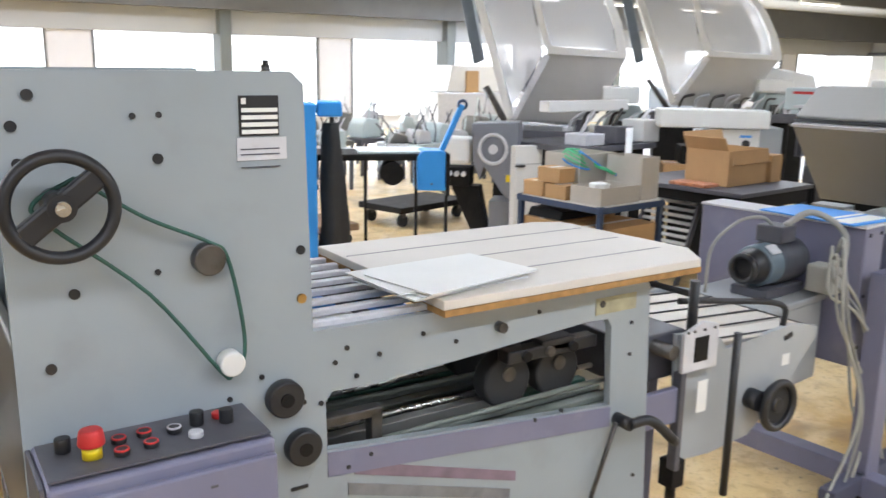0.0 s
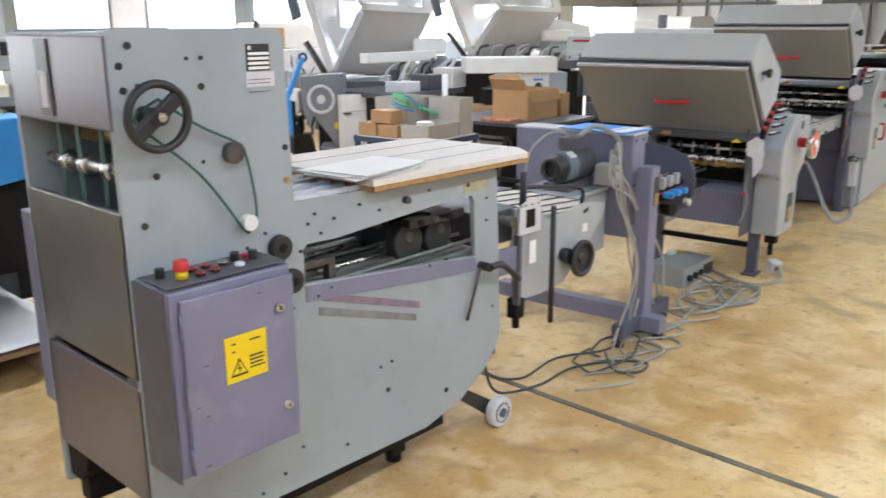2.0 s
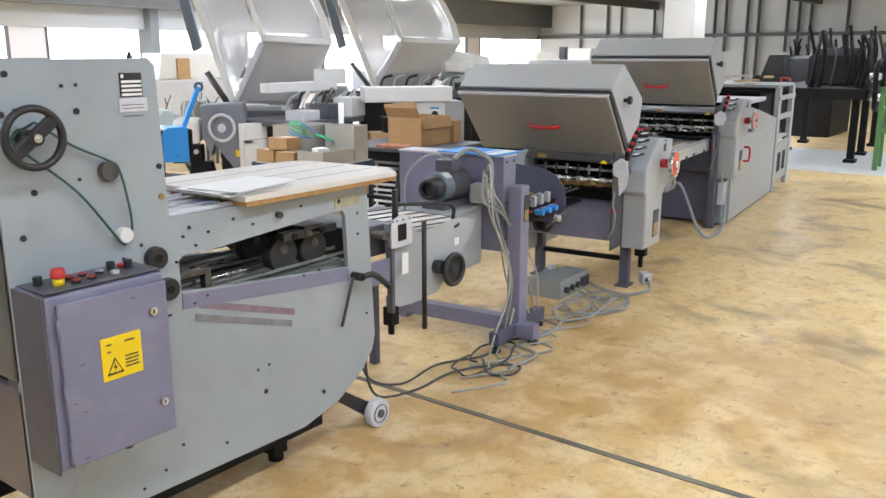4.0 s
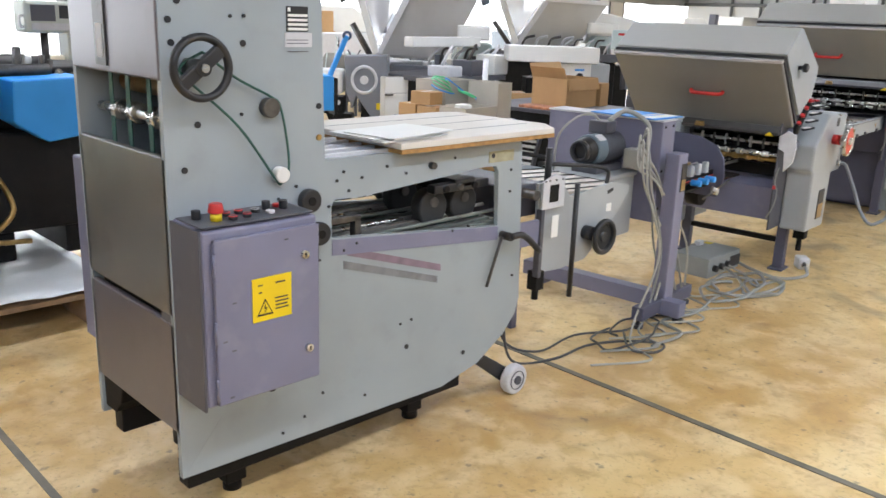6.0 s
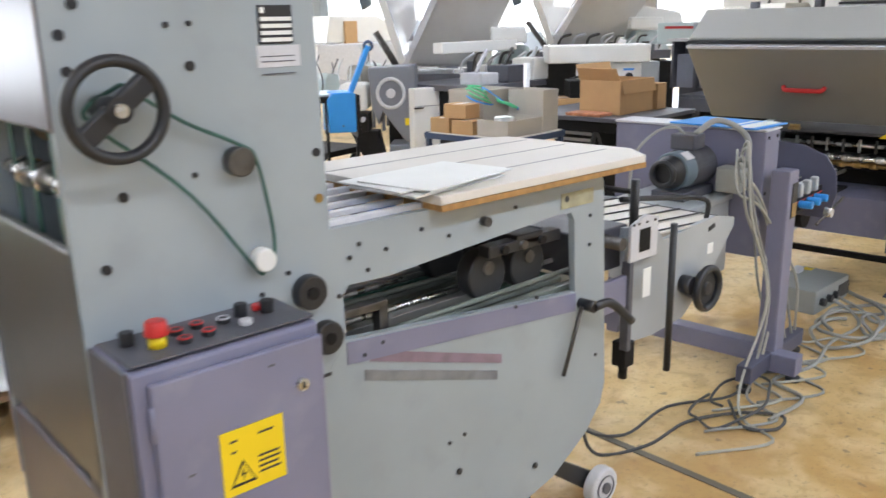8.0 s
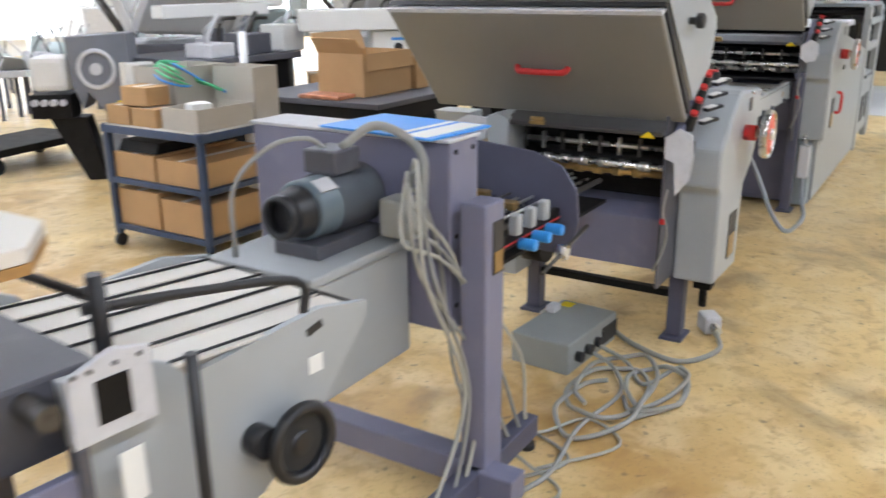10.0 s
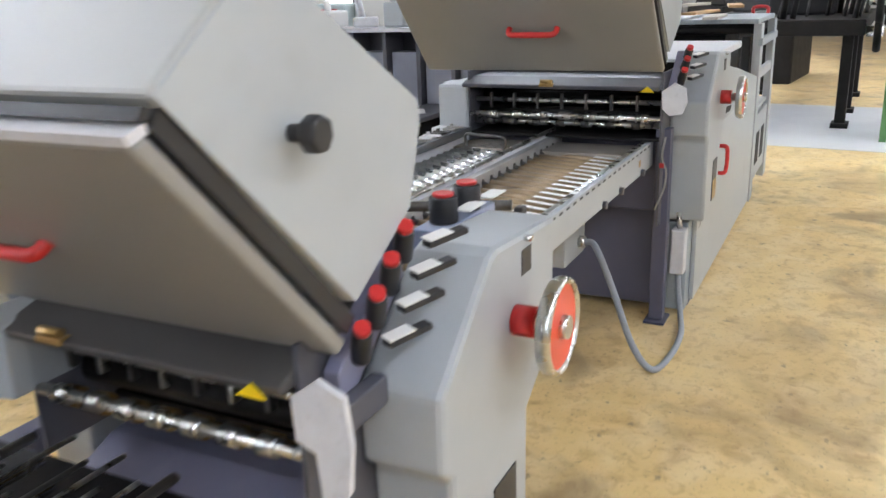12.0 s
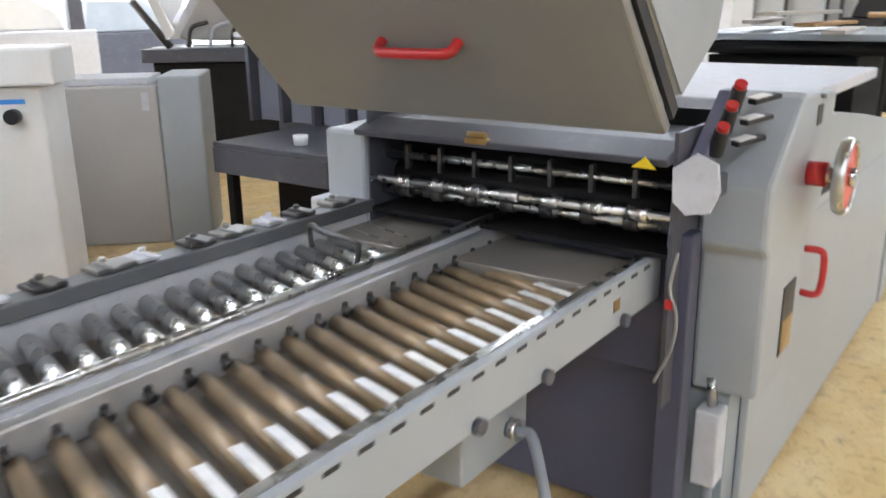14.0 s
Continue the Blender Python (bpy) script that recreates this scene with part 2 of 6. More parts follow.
def cyl(p, q, r, seg=20, r2=None, bev=0.0):
    bm = bmesh.new()
    p, q = Vector(p), Vector(q)
    bmesh.ops.create_cone(bm, cap_ends=True, segments=seg, radius1=r, radius2=r if r2 is None else r2, depth=(q - p).length)
    if bev:
        seal(bm, bev)
    for f in bm.faces:
        f.smooth = len(f.verts) == 4
    bm.transform(Matrix.Translation((p + q) / 2) @ (q - p).to_track_quat("Z", "Y").to_matrix().to_4x4())
    return bm


def ring(c, axis, r, w, h, seg=36, n=10):
    """A wheel rim round c: radius r, section w wide (along the axis) and h thick."""
    bm = bmesh.new()
    rows = []
    for i in range(seg):
        a = 2 * math.pi * i / seg
        row = []
        for k in range(n):
            s = 2 * math.pi * k / n
            rr, d = r + h / 2 * math.cos(s), w / 2 * math.sin(s)
            row.append(bm.verts.new((rr * math.cos(a), rr * math.sin(a), d)))
        rows.append(row)
    for i in range(seg):
        for k in range(n):
            f = bm.faces.new((rows[i][k], rows[(i + 1) % seg][k], rows[(i + 1) % seg][(k + 1) % n], rows[i][(k + 1) % n]))
            f.smooth = True
    bm.transform(Matrix.Translation(c) @ Vector(axis).to_track_quat("Z", "Y").to_matrix().to_4x4())
    return seal(bm)


def tube(pts, r, seg=8, steps=6):
    """A round cable or pipe through points, smoothed."""
    P = [Vector(p) for p in pts]
    P = [P[0] * 2 - P[1]] + P + [P[-1] * 2 - P[-2]]
    line = []
    for i in range(1, len(P) - 2):
        for k in range(steps):
            t = k / steps
            a, b, c, d = P[i - 1], P[i], P[i + 1], P[i + 2]
            line.append(0.5 * ((2 * b) + (c - a) * t + (2 * a - 5 * b + 4 * c - d) * t * t + (3 * b - a - 3 * c + d) * t ** 3))
    line.append(P[-2])
    bm = bmesh.new()
    rows, side = [], None
    for i, p in enumerate(line):
        d = (line[min(i + 1, len(line) - 1)] - line[max(i - 1, 0)]).normalized()
        if side is None:
            side = d.orthogonal().normalized()
        side = (side - d * side.dot(d)).normalized()
        up = d.cross(side)
        rows.append([bm.verts.new(p + r * (math.cos(2 * math.pi * k / seg) * side + math.sin(2 * math.pi * k / seg) * up)) for k in range(seg)])
    for u, v in zip(rows, rows[1:]):
        for k in range(seg):
            f = bm.faces.new((u[k], u[(k + 1) % seg], v[(k + 1) % seg], v[k]))
            f.smooth = True
    bm.faces.new(rows[0])
    bm.faces.new(rows[-1])
    return seal(bm)


def joined(*bms):
    out = bmesh.new()
    for b in bms:
        me = bpy.data.meshes.new("tmp")
        b.to_mesh(me)
        b.free()
        out.from_mesh(me)
        bpy.data.meshes.remove(me)
    return out


def turned(bm, m):
    bm.transform(m)
    return bm


def part(name, bm, mat, parent=None, label=""):
    me = bpy.data.meshes.new(name)
    bm.to_mesh(me)
    bm.free()
    me.materials.append(mat)
    ob = new(name, me)
    if parent:
        ob.parent = parent
    if label:
        tagged(ob, label)
    return ob


def thing(name, m, label, category, group=""):
    ob = new(name)
    ob.empty_display_size = 0.1
    ob.matrix_basis = m
    return tagged(ob, label, category, group)


def solid(name, bm, mat, label, category, group="", m=None):
    ob = part(name, bm, mat, None, label)
    if m:
        ob.matrix_basis = m
    return tagged(ob, "", category, group)


def structure(name, bm, mat, label=""):
    return tagged(part(name, bm, mat, None, label), "", "", "", "structure")


def drop(pts, m):
    return [m @ Vector(p) for p in pts]


# ---- the hall ----
X0, X1, Y0, Y1, ZC = ROOM
structure("floor", box(X0 - 0.3, X1 + 0.3, Y0 - 0.3, Y1 + 0.3, -0.2, 0.0, 0), FLOOR, "worn yellow painted concrete floor with brown stains")
structure("floor_painted", box(10.78, 13.6, -7.9, 17.9, 0.0, 0.004, 0), TILE_W, "white painted floor strip, scuffed and bright")
structure("floor_joint", box(1.735, 1.765, -7.9, 2.4, 0.0, 0.004, 0), JOINT, "dark narrow expansion joint across the floor")
structure("floor_joint_far", box(-0.25, -0.225, -6.0, 2.9, 0.0, 0.003, 0), JOINT, "dark narrow joint across the floor")
structure("ceiling", box(X0 - 0.3, X1 + 0.3, Y0 - 0.3, Y1 + 0.3, ZC, ZC + 0.2, 0), CEILP, "plain grey factory ceiling")
structure("wall_south", box(X0 - 0.3, X1 + 0.3, Y0 - 0.3, Y0, 0, ZC, 0), WALLP, "plain white painted wall")
structure("wall_west", box(X0 - 0.3, X0, Y0, Y1, 0, ZC, 0), WALLP, "plain white painted wall")
structure("wall_east", box(X1, X1 + 0.3, Y0, Y1, 0, ZC, 0), WALLP, "plain white painted wall with pipes")
SILL, HEAD = 0.30, 2.13
structure("wall_north_sill", box(X0, X1, Y1, Y1 + 0.3, 0, SILL, 0), WALLP, "white wall under the window band")
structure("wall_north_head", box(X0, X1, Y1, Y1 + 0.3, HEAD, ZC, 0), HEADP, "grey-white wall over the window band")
structure("backdrop", box(X0 - 30, X1 + 30, Y1 + 8, Y1 + 8.2, -4, 12, 0), DAY, "bright overcast daylight outside")
for i in range(-2, 4):
    xc = 5.98 + 5.8 * i
    structure("pillar", box(xc - 0.13, xc + 0.13, Y1 - 0.24, Y1 + 0.29, 0, ZC - 0.004, 0.01), PILLAR, "dark grey-green pillar between windows")
    xm = xc + 2.73
    if X0 < xm < X1:
        win = tagged(new("window_band"), "wide bright window with a frosted middle pane", "window", "", "structure")
        win.location = (xm, Y1 + 0.12, 0)
        part("frosted_pane", box(-0.42, 0.42, -0.02, 0.02, SILL + 0.004, HEAD - 0.004, 0), FROST, win, "frosted grey pane")
        for dx in (-0.445, 0.445):
            part("window_frame", box(dx - 0.024, dx + 0.024, -0.05, 0.05, SILL + 0.002, HEAD - 0.002, 0.003), BEAM, win)
        part("window_sill", box(-2.58, 2.90, -0.2, 0.08, SILL + 0.003, SILL + 0.04, 0.003), WALLP, win)
structure("beam", box(X0, X1, Y1 - 0.55, Y1 - 0.25, 2.62, ZC - 0.003, 0.005), BEAM, "deep dark steel beam before the windows")
for yb in (1.0, 7.0, 13.0):
    structure("beam", box(X0, X1, yb - 0.12, yb + 0.12, ZC - 0.3, ZC - 0.003, 0.005), BEAM, "dark steel ceiling beam")
structure("column", box(13.3, 13.85, 4.7, 5.25, 0, ZC - 0.003, 0.02), COLUMN, "beige painted square concrete column")
lamp0 = None
for x, y in LAMP_RUNS:
    for dx in (-4.4, -1.5, 1.5, 4.4):
        if lamp0 is None:
            lamp0 = thing("ceiling_light", pose(x + dx, y, 3.13), "white batten light with a bright fluorescent tube", "ceiling light", "tube lights under the ceiling")
            part("housing", box(-0.75, 0.75, -0.06, 0.06, 0.0, 0.07, 0.008), WHITE, lamp0)
            part("tube", cyl((-0.72, 0, -0.008), (0.72, 0, -0.008), 0.008, 10), TUBE, lamp0, "glowing white tube")
            for e in (-0.5, 0.5):
                part("hanger", cyl((e, 0, 0.07), (e, 0, ZC - 3.13), 0.006, 6), BEAM, lamp0)
        else:
            copy_thing(lamp0, pose(x + dx, y, 3.13))
# pipes on the east wall and the far end of the north wall
for k, y in enumerate((6.0, 7.2, 7.6, 8.0, 9.0, 9.4, 10.2, 10.6, 11.6, 12.6, 13.0, 14.4, 15.0, 16.2)):
    solid("pipe", joined(cyl((X1 - 0.12, y, 0.3 if k % 3 else 1.6), (X1 - 0.12, y, ZC - 0.01), 0.055, 10)), BEAM, "dark grey pipe running up the white wall", "pipe", "pipes on the end wall")
solid("cable_tray", box(X1 - 0.3, X1 - 0.002, -2.0, 20.0, 2.15, 2.27, 0.005), BEAM, "dark steel cable tray along the wall", "cable tray")
solid("wall_duct", box(X1 - 0.22, X1 - 0.002, 1.2, 1.7, 0.9, ZC - 0.004, 0.01), PILLAR, "grey upright duct on the white wall", "duct")
door = tagged(new("door_1"), "plain brown wooden door in the white wall", "door", "", "structure")
door.location = (X1 - 0.03, -1.0, 0)
part("door_leaf", box(-0.02, 0.02, -0.5, 0.5, 0.01, 2.05, 0.004), CARDG, door)
part("door_frame", joined(box(-0.03, 0.03, -0.6, -0.505, 0, 2.15, 0.004), box(-0.03, 0.03, 0.505, 0.6, 0, 2.15, 0.004)), PILLAR, door)
part("door_handle", cyl((-0.05, 0.4, 1.02), (-0.05, 0.28, 1.02), 0.01, 8), STEEL, door)

# ---- the feeder with the control box ----
M1 = pose(0, 1.4, 0)
feeder = thing("sheet_feeder", M1, "tall grey enamelled sheet feeder on castors, scuffed", "printing machine")
SIDE = [(-0.03, 0.18), (-0.03, 1.495), (-0.015, 1.51), (0.43, 1.512), (0.452, 1.49), (0.462, 1.043), (1.337, 1.030), (1.347, 1.015), (1.378, 0.42), (1.36, 0.36), (1.30, 0.29),
        (1.16, 0.205), (0.978, 0.162)]
HOLE = [(0.487, 0.80), (0.485, 0.90), (0.50, 0.918), (0.60, 0.914), (1.15, 0.953), (1.212, 0.950), (1.225, 0.93), (1.235, 0.728)]


def with_hole(outer, hole):
    """The outline with a hole, joined by a hairline slit."""
    a = outer[0]
    start = min(range(len(hole)), key=lambda i: (hole[i][0] - a[0]) ** 2 + (hole[i][1] - a[1]) ** 2)
    h = [hole[(start + i) % len(hole)] for i in range(len(hole))]
    area = sum(p[0] * q[1] - q[0] * p[1] for p, q in zip(outer, outer[1:] + outer[:1]))
    har = sum(p[0] * q[1] - q[0] * p[1] for p, q in zip(h, h[1:] + h[:1]))
    if area * har > 0:
        h = [h[0]] + h[:0:-1]
    e = 0.0004
    return [(a[0], a[1] + e)] + outer[1:] + [(a[0] + e, a[1])] + [(h[0][0] + e, h[0][1])] + h[1:] + [(h[0][0], h[0][1] + e)]


part("side_panel", prism(with_hole(SIDE, HOLE), "y", 0.0, 0.02, 0), GREY, feeder, "pale grey scuffed side panel")
part("side_panel", prism(with_hole(SIDE, HOLE), "y", 0.54, 0.56, 0), GREY, feeder)
part("top_cover", box(-0.028, 0.445, 0.022, 0.538, 1.47, 1.503, 0.004), GREY, feeder)
part("head_panel", box(-0.034, -0.012, 0.004, 0.556, 1.282, 1.498, 0.006), VSHEET, feeder, "violet-brown upper front panel")
part("head_plate", box(-0.039, -0.0345, 0.30, 0.37, 1.30, 1.488, 0.002), DSTEEL, feeder, "worn slotted plate")
part("head_plate_scrape", box(-0.0405, -0.0392, 0.315, 0.355, 1.32, 1.41, 0), LABEL, feeder)
part("front_sheet", box(-0.03, -0.01, 0.004, 0.556, 0.662, 1.09, 0.005), STEELP, feeder, "worn bare steel sheet")
part("lower_sheet", box(-0.03, -0.01, 0.004, 0.556, 0.315, 0.640, 0.005), VSHEET, feeder, "worn violet-brown lower sheet")
# near-black back and floor sheets stand in for the shade inside the feeder
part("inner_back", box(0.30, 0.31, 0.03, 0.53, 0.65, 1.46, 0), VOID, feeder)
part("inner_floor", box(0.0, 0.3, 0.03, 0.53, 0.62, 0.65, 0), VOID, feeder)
for yb in (0.16, 0.29, 0.40):
    part("belt", box(0.01, 0.014, yb - 0.012, yb + 0.012, 0.75, 1.40, 0.001), GREEN, feeder, "green drive belt")
    part("belt_pulley", cyl((0.035, yb - 0.02, 1.17), (0.035, yb + 0.02, 1.17), 0.03, 18, bev=0.004), STEEL, feeder)
part("shaft", cyl((0.035, 0.03, 1.17), (0.035, 0.53, 1.17), 0.014, 14), STEEL, feeder)
part("shaft", cyl((0.12, 0.03, 1.24), (0.12, 0.53, 1.24), 0.03, 14), BRASS, feeder)
part("base_rail", box(0.0, 1.10, 0.03, 0.09, 0.12, 0.2, 0.004), VOID, feeder)
part("base_rail", box(0.0, 1.10, 0.47, 0.53, 0.12, 0.2, 0.004), VOID, feeder)
for xf, yf in ((0.20, 0.14), (0.20, 0.44), (0.95, 0.14)):
    part("foot", joined(box(xf - 0.035, xf + 0.035, yf - 0.03, yf + 0.03, 0.03, 0.13, 0.004), cyl((xf, yf, 0), (xf, yf, 0.03), 0.03, 14)), VOID, feeder)
part("corner_bracket", prism([(0.40, 0.315), (0.55, 0.315), (0.55, 0.20), (0.47, 0.20), (0.42, 0.25)], "x", -0.02, 0.06, 0.004), VOID, feeder)
for yc in (0.022, 0.52):
    castor = part("castor", joined(cyl((1.405, yc - 0.02, 0.062), (1.405, yc + 0.02, 0.062), 0.062, 32, bev=0.008)), LABEL, feeder, "grey-white castor wheel")
    part("hub", cyl((1.405, yc - 0.028, 0.062), (1.405, yc + 0.028, 0.062), 0.018, 14), DGREY, castor)
    part("tyre_groove", ring((1.405, yc - 0.0215, 0.062), (0, 1, 0), 0.038, 0.006, 0.004, 28, 6), DGREY, castor)
    part("fork", joined(prism([(1.21, 0.17), (1.24, 0.205), (1.415, 0.09), (1.425, 0.045), (1.375, 0.045)], "y", yc + 0.026, yc + 0.05, 0.004)), BLACK, castor)


def dark_holes(parent, pts, r, y, mat=BLACK, name="bolt"):
    for x, z in pts:
        part(name, cyl((x, y - 0.004, z), (x, y + 0.003, z), r, 12), mat, parent)


dark_holes(feeder, [(0.02, 1.475), (-0.005, 1.43), (0.0, 1.375), (0.20, 1.374), (0.062, 1.17), (0.02, 1.055), (0.44, 1.20), (0.80, 0.366), (1.08, 0.27), (0.89, 0.985), (1.19, 0.99)], 0.0085, 0.0)
dark_holes(feeder, [(0.035, 1.385), (0.165, 1.442), (0.205, 1.443), (0.19, 1.19), (0.36, 0.975), (0.30, 0.945), (0.44, 0.91), (0.475, 0.90), (0.505, 0.975), (0.53, 1.0), (0.60, 0.975), (0.70, 1.0), (0.78, 0.97), (0.55, 0.94), (1.0, 1.0), (1.29, 0.93), (1.29, 0.85), (0.77, 0.455), (0.82, 0.46),
                    (0.40, 0.68), (0.42, 0.60), (0.41, 0.47), (0.45, 0.30), (0.38, 0.24), (0.30, 0.21), (0.62, 0.24), (1.33, 0.52), (1.0, 0.745), (1.08, 0.75), (0.53, 0.755), (0.58, 0.77)], 0.0048, 0.0)
for x, z in ((0.398, 0.93), (0.432, 0.826)):
    k = part("knob", cyl((x, -0.026, z), (x, 0.0, z), 0.035, 26, bev=0.004), BLACK, feeder, "black plastic knob")
    part("knob_cap", cyl((x, -0.029, z), (x, -0.025, z), 0.013, 16), VOID, k)
part("oil_port", cyl((0.44, -0.004, 1.11), (0.44, 0.001, 1.11), 0.009, 14), BRASS, feeder)
part("slot", box(0.41, 0.445, -0.003, 0.001, 0.735, 0.742, 0.001), BLACK, feeder)
WX, WZ = 0.043, 1.318
wheel = part("handwheel", ring((WX, -0.07, WZ), (0, 1, 0), 0.074, 0.026, 0.020, 44), BLACK, feeder, "black plastic handwheel")
part("spoke", turned(box(-0.075, 0.075, -0.012, 0.010, -0.017, 0.017, 0.005), Matrix.Translation((WX, -0.066, WZ)) @ Matrix.Rotation(radians(-38), 4, "Y")), BLACK, wheel)
part("spoke_hub", cyl((WX, -0.085, WZ), (WX, 0.0, WZ), 0.02, 18), BLACK, wheel)
part("hub_nut", cyl((WX, -0.092, WZ), (WX, -0.084, WZ), 0.011, 12), STEEL, wheel)
D1, D2 = (0.27, 1.205), (0.30, 1.018)
part("idler", cyl((D1[0], -0.026, D1[1]), (D1[0], 0.0, D1[1]), 0.027, 24, bev=0.003), DSTEEL, feeder, "dark steel idler pulley")
part("pulley_cap", cyl((D2[0], -0.03, D2[1]), (D2[0], 0.0, D2[1]), 0.022, 24, bev=0.003), CREAM, feeder, "cream pulley cap")
part("drive_cord", tube([(WX + 0.03, -0.02, WZ + 0.035), (0.17, -0.02, 1.285), (D1[0], -0.02, D1[1] + 0.03), (D1[0] + 0.03, -0.02, D1[1]), (0.322, -0.02, 1.09), (D2[0] + 0.022, -0.02, D2[1] + 0.005), (D2[0], -0.02, D2[1] - 0.022),
                          (D2[0] - 0.02, -0.02, D2[1] - 0.01), (0.17, -0.02, 1.16), (WX - 0.01, -0.02, WZ - 0.035), (WX - 0.03, -0.02, WZ), (WX + 0.03, -0.02, WZ + 0.035)], 0.0035, 6, 5), GREEN, feeder, "dark green drive cord")
pl = part("maker_plate", box(0.335, 0.405, -0.003, 0.0, 1.405, 1.472, 0.001), BLACK, feeder, "black maker's plate with pale bars")
for k, z in enumerate((1.448, 1.436, 1.424, 1.412)):
    part("plate_bar", box(0.339, 0.402, -0.0045, -0.003, z - 0.0035, z + 0.0035, 0), WHITE, pl)
part("plate_mark", box(0.339, 0.347, -0.0045, -0.003, 1.458, 1.468, 0), WHITE, pl)
sl = part("paper_label", box(0.33, 0.418, -0.002, 0.0, 1.364, 1.402, 0), LABEL, feeder, "worn white paper label")
for z in (1.3523, 1.383, 1.374):
    part("label_bar", box(0.336, 0.405, -0.003, -0.002, z - 0.001, z + 0.001, 0), DGREY, sl)


def stripe(z, mat, dx):
    return prism([(0.53 + dx, z + 0.016), (0.53 + dx, z - 0.010), (0.945 + dx, z - 0.125), (0.945 + dx, z - 0.150), (0.99, z - 0.150), (0.99, z - 0.125)][:2] + [(0.935 + dx, z - 0.136), (0.935 + dx, z - 0.112)], "y", -0.002, 0.0, 0)


part("stripe", stripe(0.745, DPURPLE, 0.015), material("faded_plum_strip", (0.22, 0.16, 0.20), 0.5, 0, 0.2, 20), feeder, "faded plum adhesive strip")
part("stripe", stripe(0.705, DGREY, 0.0), material("grey_strip", (0.22, 0.23, 0.25), 0.4, 0.3, 0.2, 20), feeder, "worn grey adhesive strip")
part("lower_rail", prism([(0.487, 0.795), (0.487, 0.745), (1.235, 0.675), (1.235, 0.725)], "y", -0.003, 0.0, 0), PURPLE, feeder, "violet-grey rail under the opening")
part("lever", joined(cyl((1.26, -0.05, 0.69), (1.26, 0.0, 0.69), 0.016, 12), tube([(1.26, -0.045, 0.69), (1.33, -0.05, 0.685), (1.40, -0.07, 0.62)], 0.013, 8)), BLACK, feeder, "black clamping lever")
part("lever_rod", cyl((1.24, -0.02, 0.69), (1.17, -0.02, 0.51), 0.006, 8), DSTEEL, feeder)
part("latch_bolt", cyl((0.89, -0.02, 0.985), (0.89, 0.0, 0.985), 0.012, 8), DSTEEL, feeder)
# the belts seen through the opening
bed = part("belt_bed", box(0.33, 1.30, 0.03, 0.53, 0.70, 0.72, 0), BELT, feeder)
for k in range(9):
    yb = 0.06 + 0.055 * k
    part("belt", box(0.34, 1.30, yb - 0.014, yb + 0.014, 0.722, 0.734, 0.002), GREEN if k in (2, 6) else BELT, feeder)
for k in range(6):
    part("rod", cyl((0.34, 0.05 + 0.09 * k, 0.765 + 0.012 * (k % 3)), (1.3, 0.05 + 0.09 * k, 0.775), 0.007, 8), STEEL if k % 2 else BELT, feeder)
part("guide_strip", box(0.34, 0.98, 0.10, 0.13, 0.748, 0.772, 0.002), STEELP, feeder, "worn steel guide strip")
part("guide_strip", box(0.34, 1.02, 0.36, 0.40, 0.744, 0.768, 0.002), STEELP, feeder)
for k in range(3):
    part("spacer", cyl((1.0 + 0.07 * k, 0.03, 0.885), (1.0 + 0.07 * k, 0.50, 0.885), 0.012, 10), DSTEEL if k % 2 else VOID, feeder)
part("bracket", joined(box(0.60, 0.625, 0.03, 0.06, 0.72, 0.84, 0.003), box(0.50, 0.625, 0.03, 0.06, 0.83, 0.85, 0.003)), DSTEEL, feeder)
for x, y in ((0.98, 0.10), (1.13, 0.10), (1.02, 0.30), (1.16, 0.30), (1.10, 0.46)):
    g = part("press_wheel", cyl((x, y - 0.025, 0.815), (x, y + 0.025, 0.815), 0.066, 24, bev=0.006), RUBBER, feeder, "black rubber press wheel")
    part("press_hub", cyl((x, y - 0.032, 0.835), (x, y + 0.032, 0.835), 0.018, 12), DSTEEL, g)
part("wheel_bar", joined(box(0.95, 1.22, 0.04, 0.08, 0.87, 0.90, 0.004), box(0.95, 1.22, 0.36, 0.42, 0.85, 0.90, 0.004), box(1.05, 1.15, 0.04, 0.42, 0.88, 0.91, 0.004)), BLACK, feeder)
# the board
TZ = 1.055
table = part("board", prism([(0.72, -0.045), (1.47, -0.045), (1.545, 0.06), (1.50, 0.50), (1.42, 0.54), (0.72, 0.54)], "z", TZ, TZ + 0.02, 0.002), BOARD, feeder, "pale worn laminate board with score lines")
part("board_edge", prism([(0.722, -0.046), (1.472, -0.046), (1.547, 0.06), (1.502, 0.50), (1.42, 0.541), (0.722, 0.541)], "z", TZ - 0.014, TZ - 0.0005, 0), EDGE, feeder, "bare chipboard edge")
for yb in (0.10, 0.25, 0.40):
    part("score_line", box(0.73, 1.48, yb - 0.002, yb + 0.002, TZ + 0.02, TZ + 0.0206, 0), DGREY, table)
for k in range(8):
    yb = 0.02 + 0.068 * k
    part("slat", box(0.44, 0.74, yb, yb + 0.022, TZ - 0.015, TZ - 0.003, 0.002), LABEL, feeder)
# black sheet darkens the gaps between the slats in place of shade
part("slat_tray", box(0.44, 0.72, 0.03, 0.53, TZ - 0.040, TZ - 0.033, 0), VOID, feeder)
for x, y, w, d in ((0.47, 0.17, 0.12, 0.11), (0.63, 0.05, 0.085, 0.11), (0.46, 0.36, 0.11, 0.08)):
    part("blue_sheet", box(x, x + w, y, y + d, TZ - 0.030, TZ - 0.019, 0.001), BLUEP, feeder, "blue sheet under the slats")
part("white_sheet", box(0.46, 0.595, 0.06, 0.15, TZ - 0.032, TZ - 0.022, 0.001), WHITE, feeder)
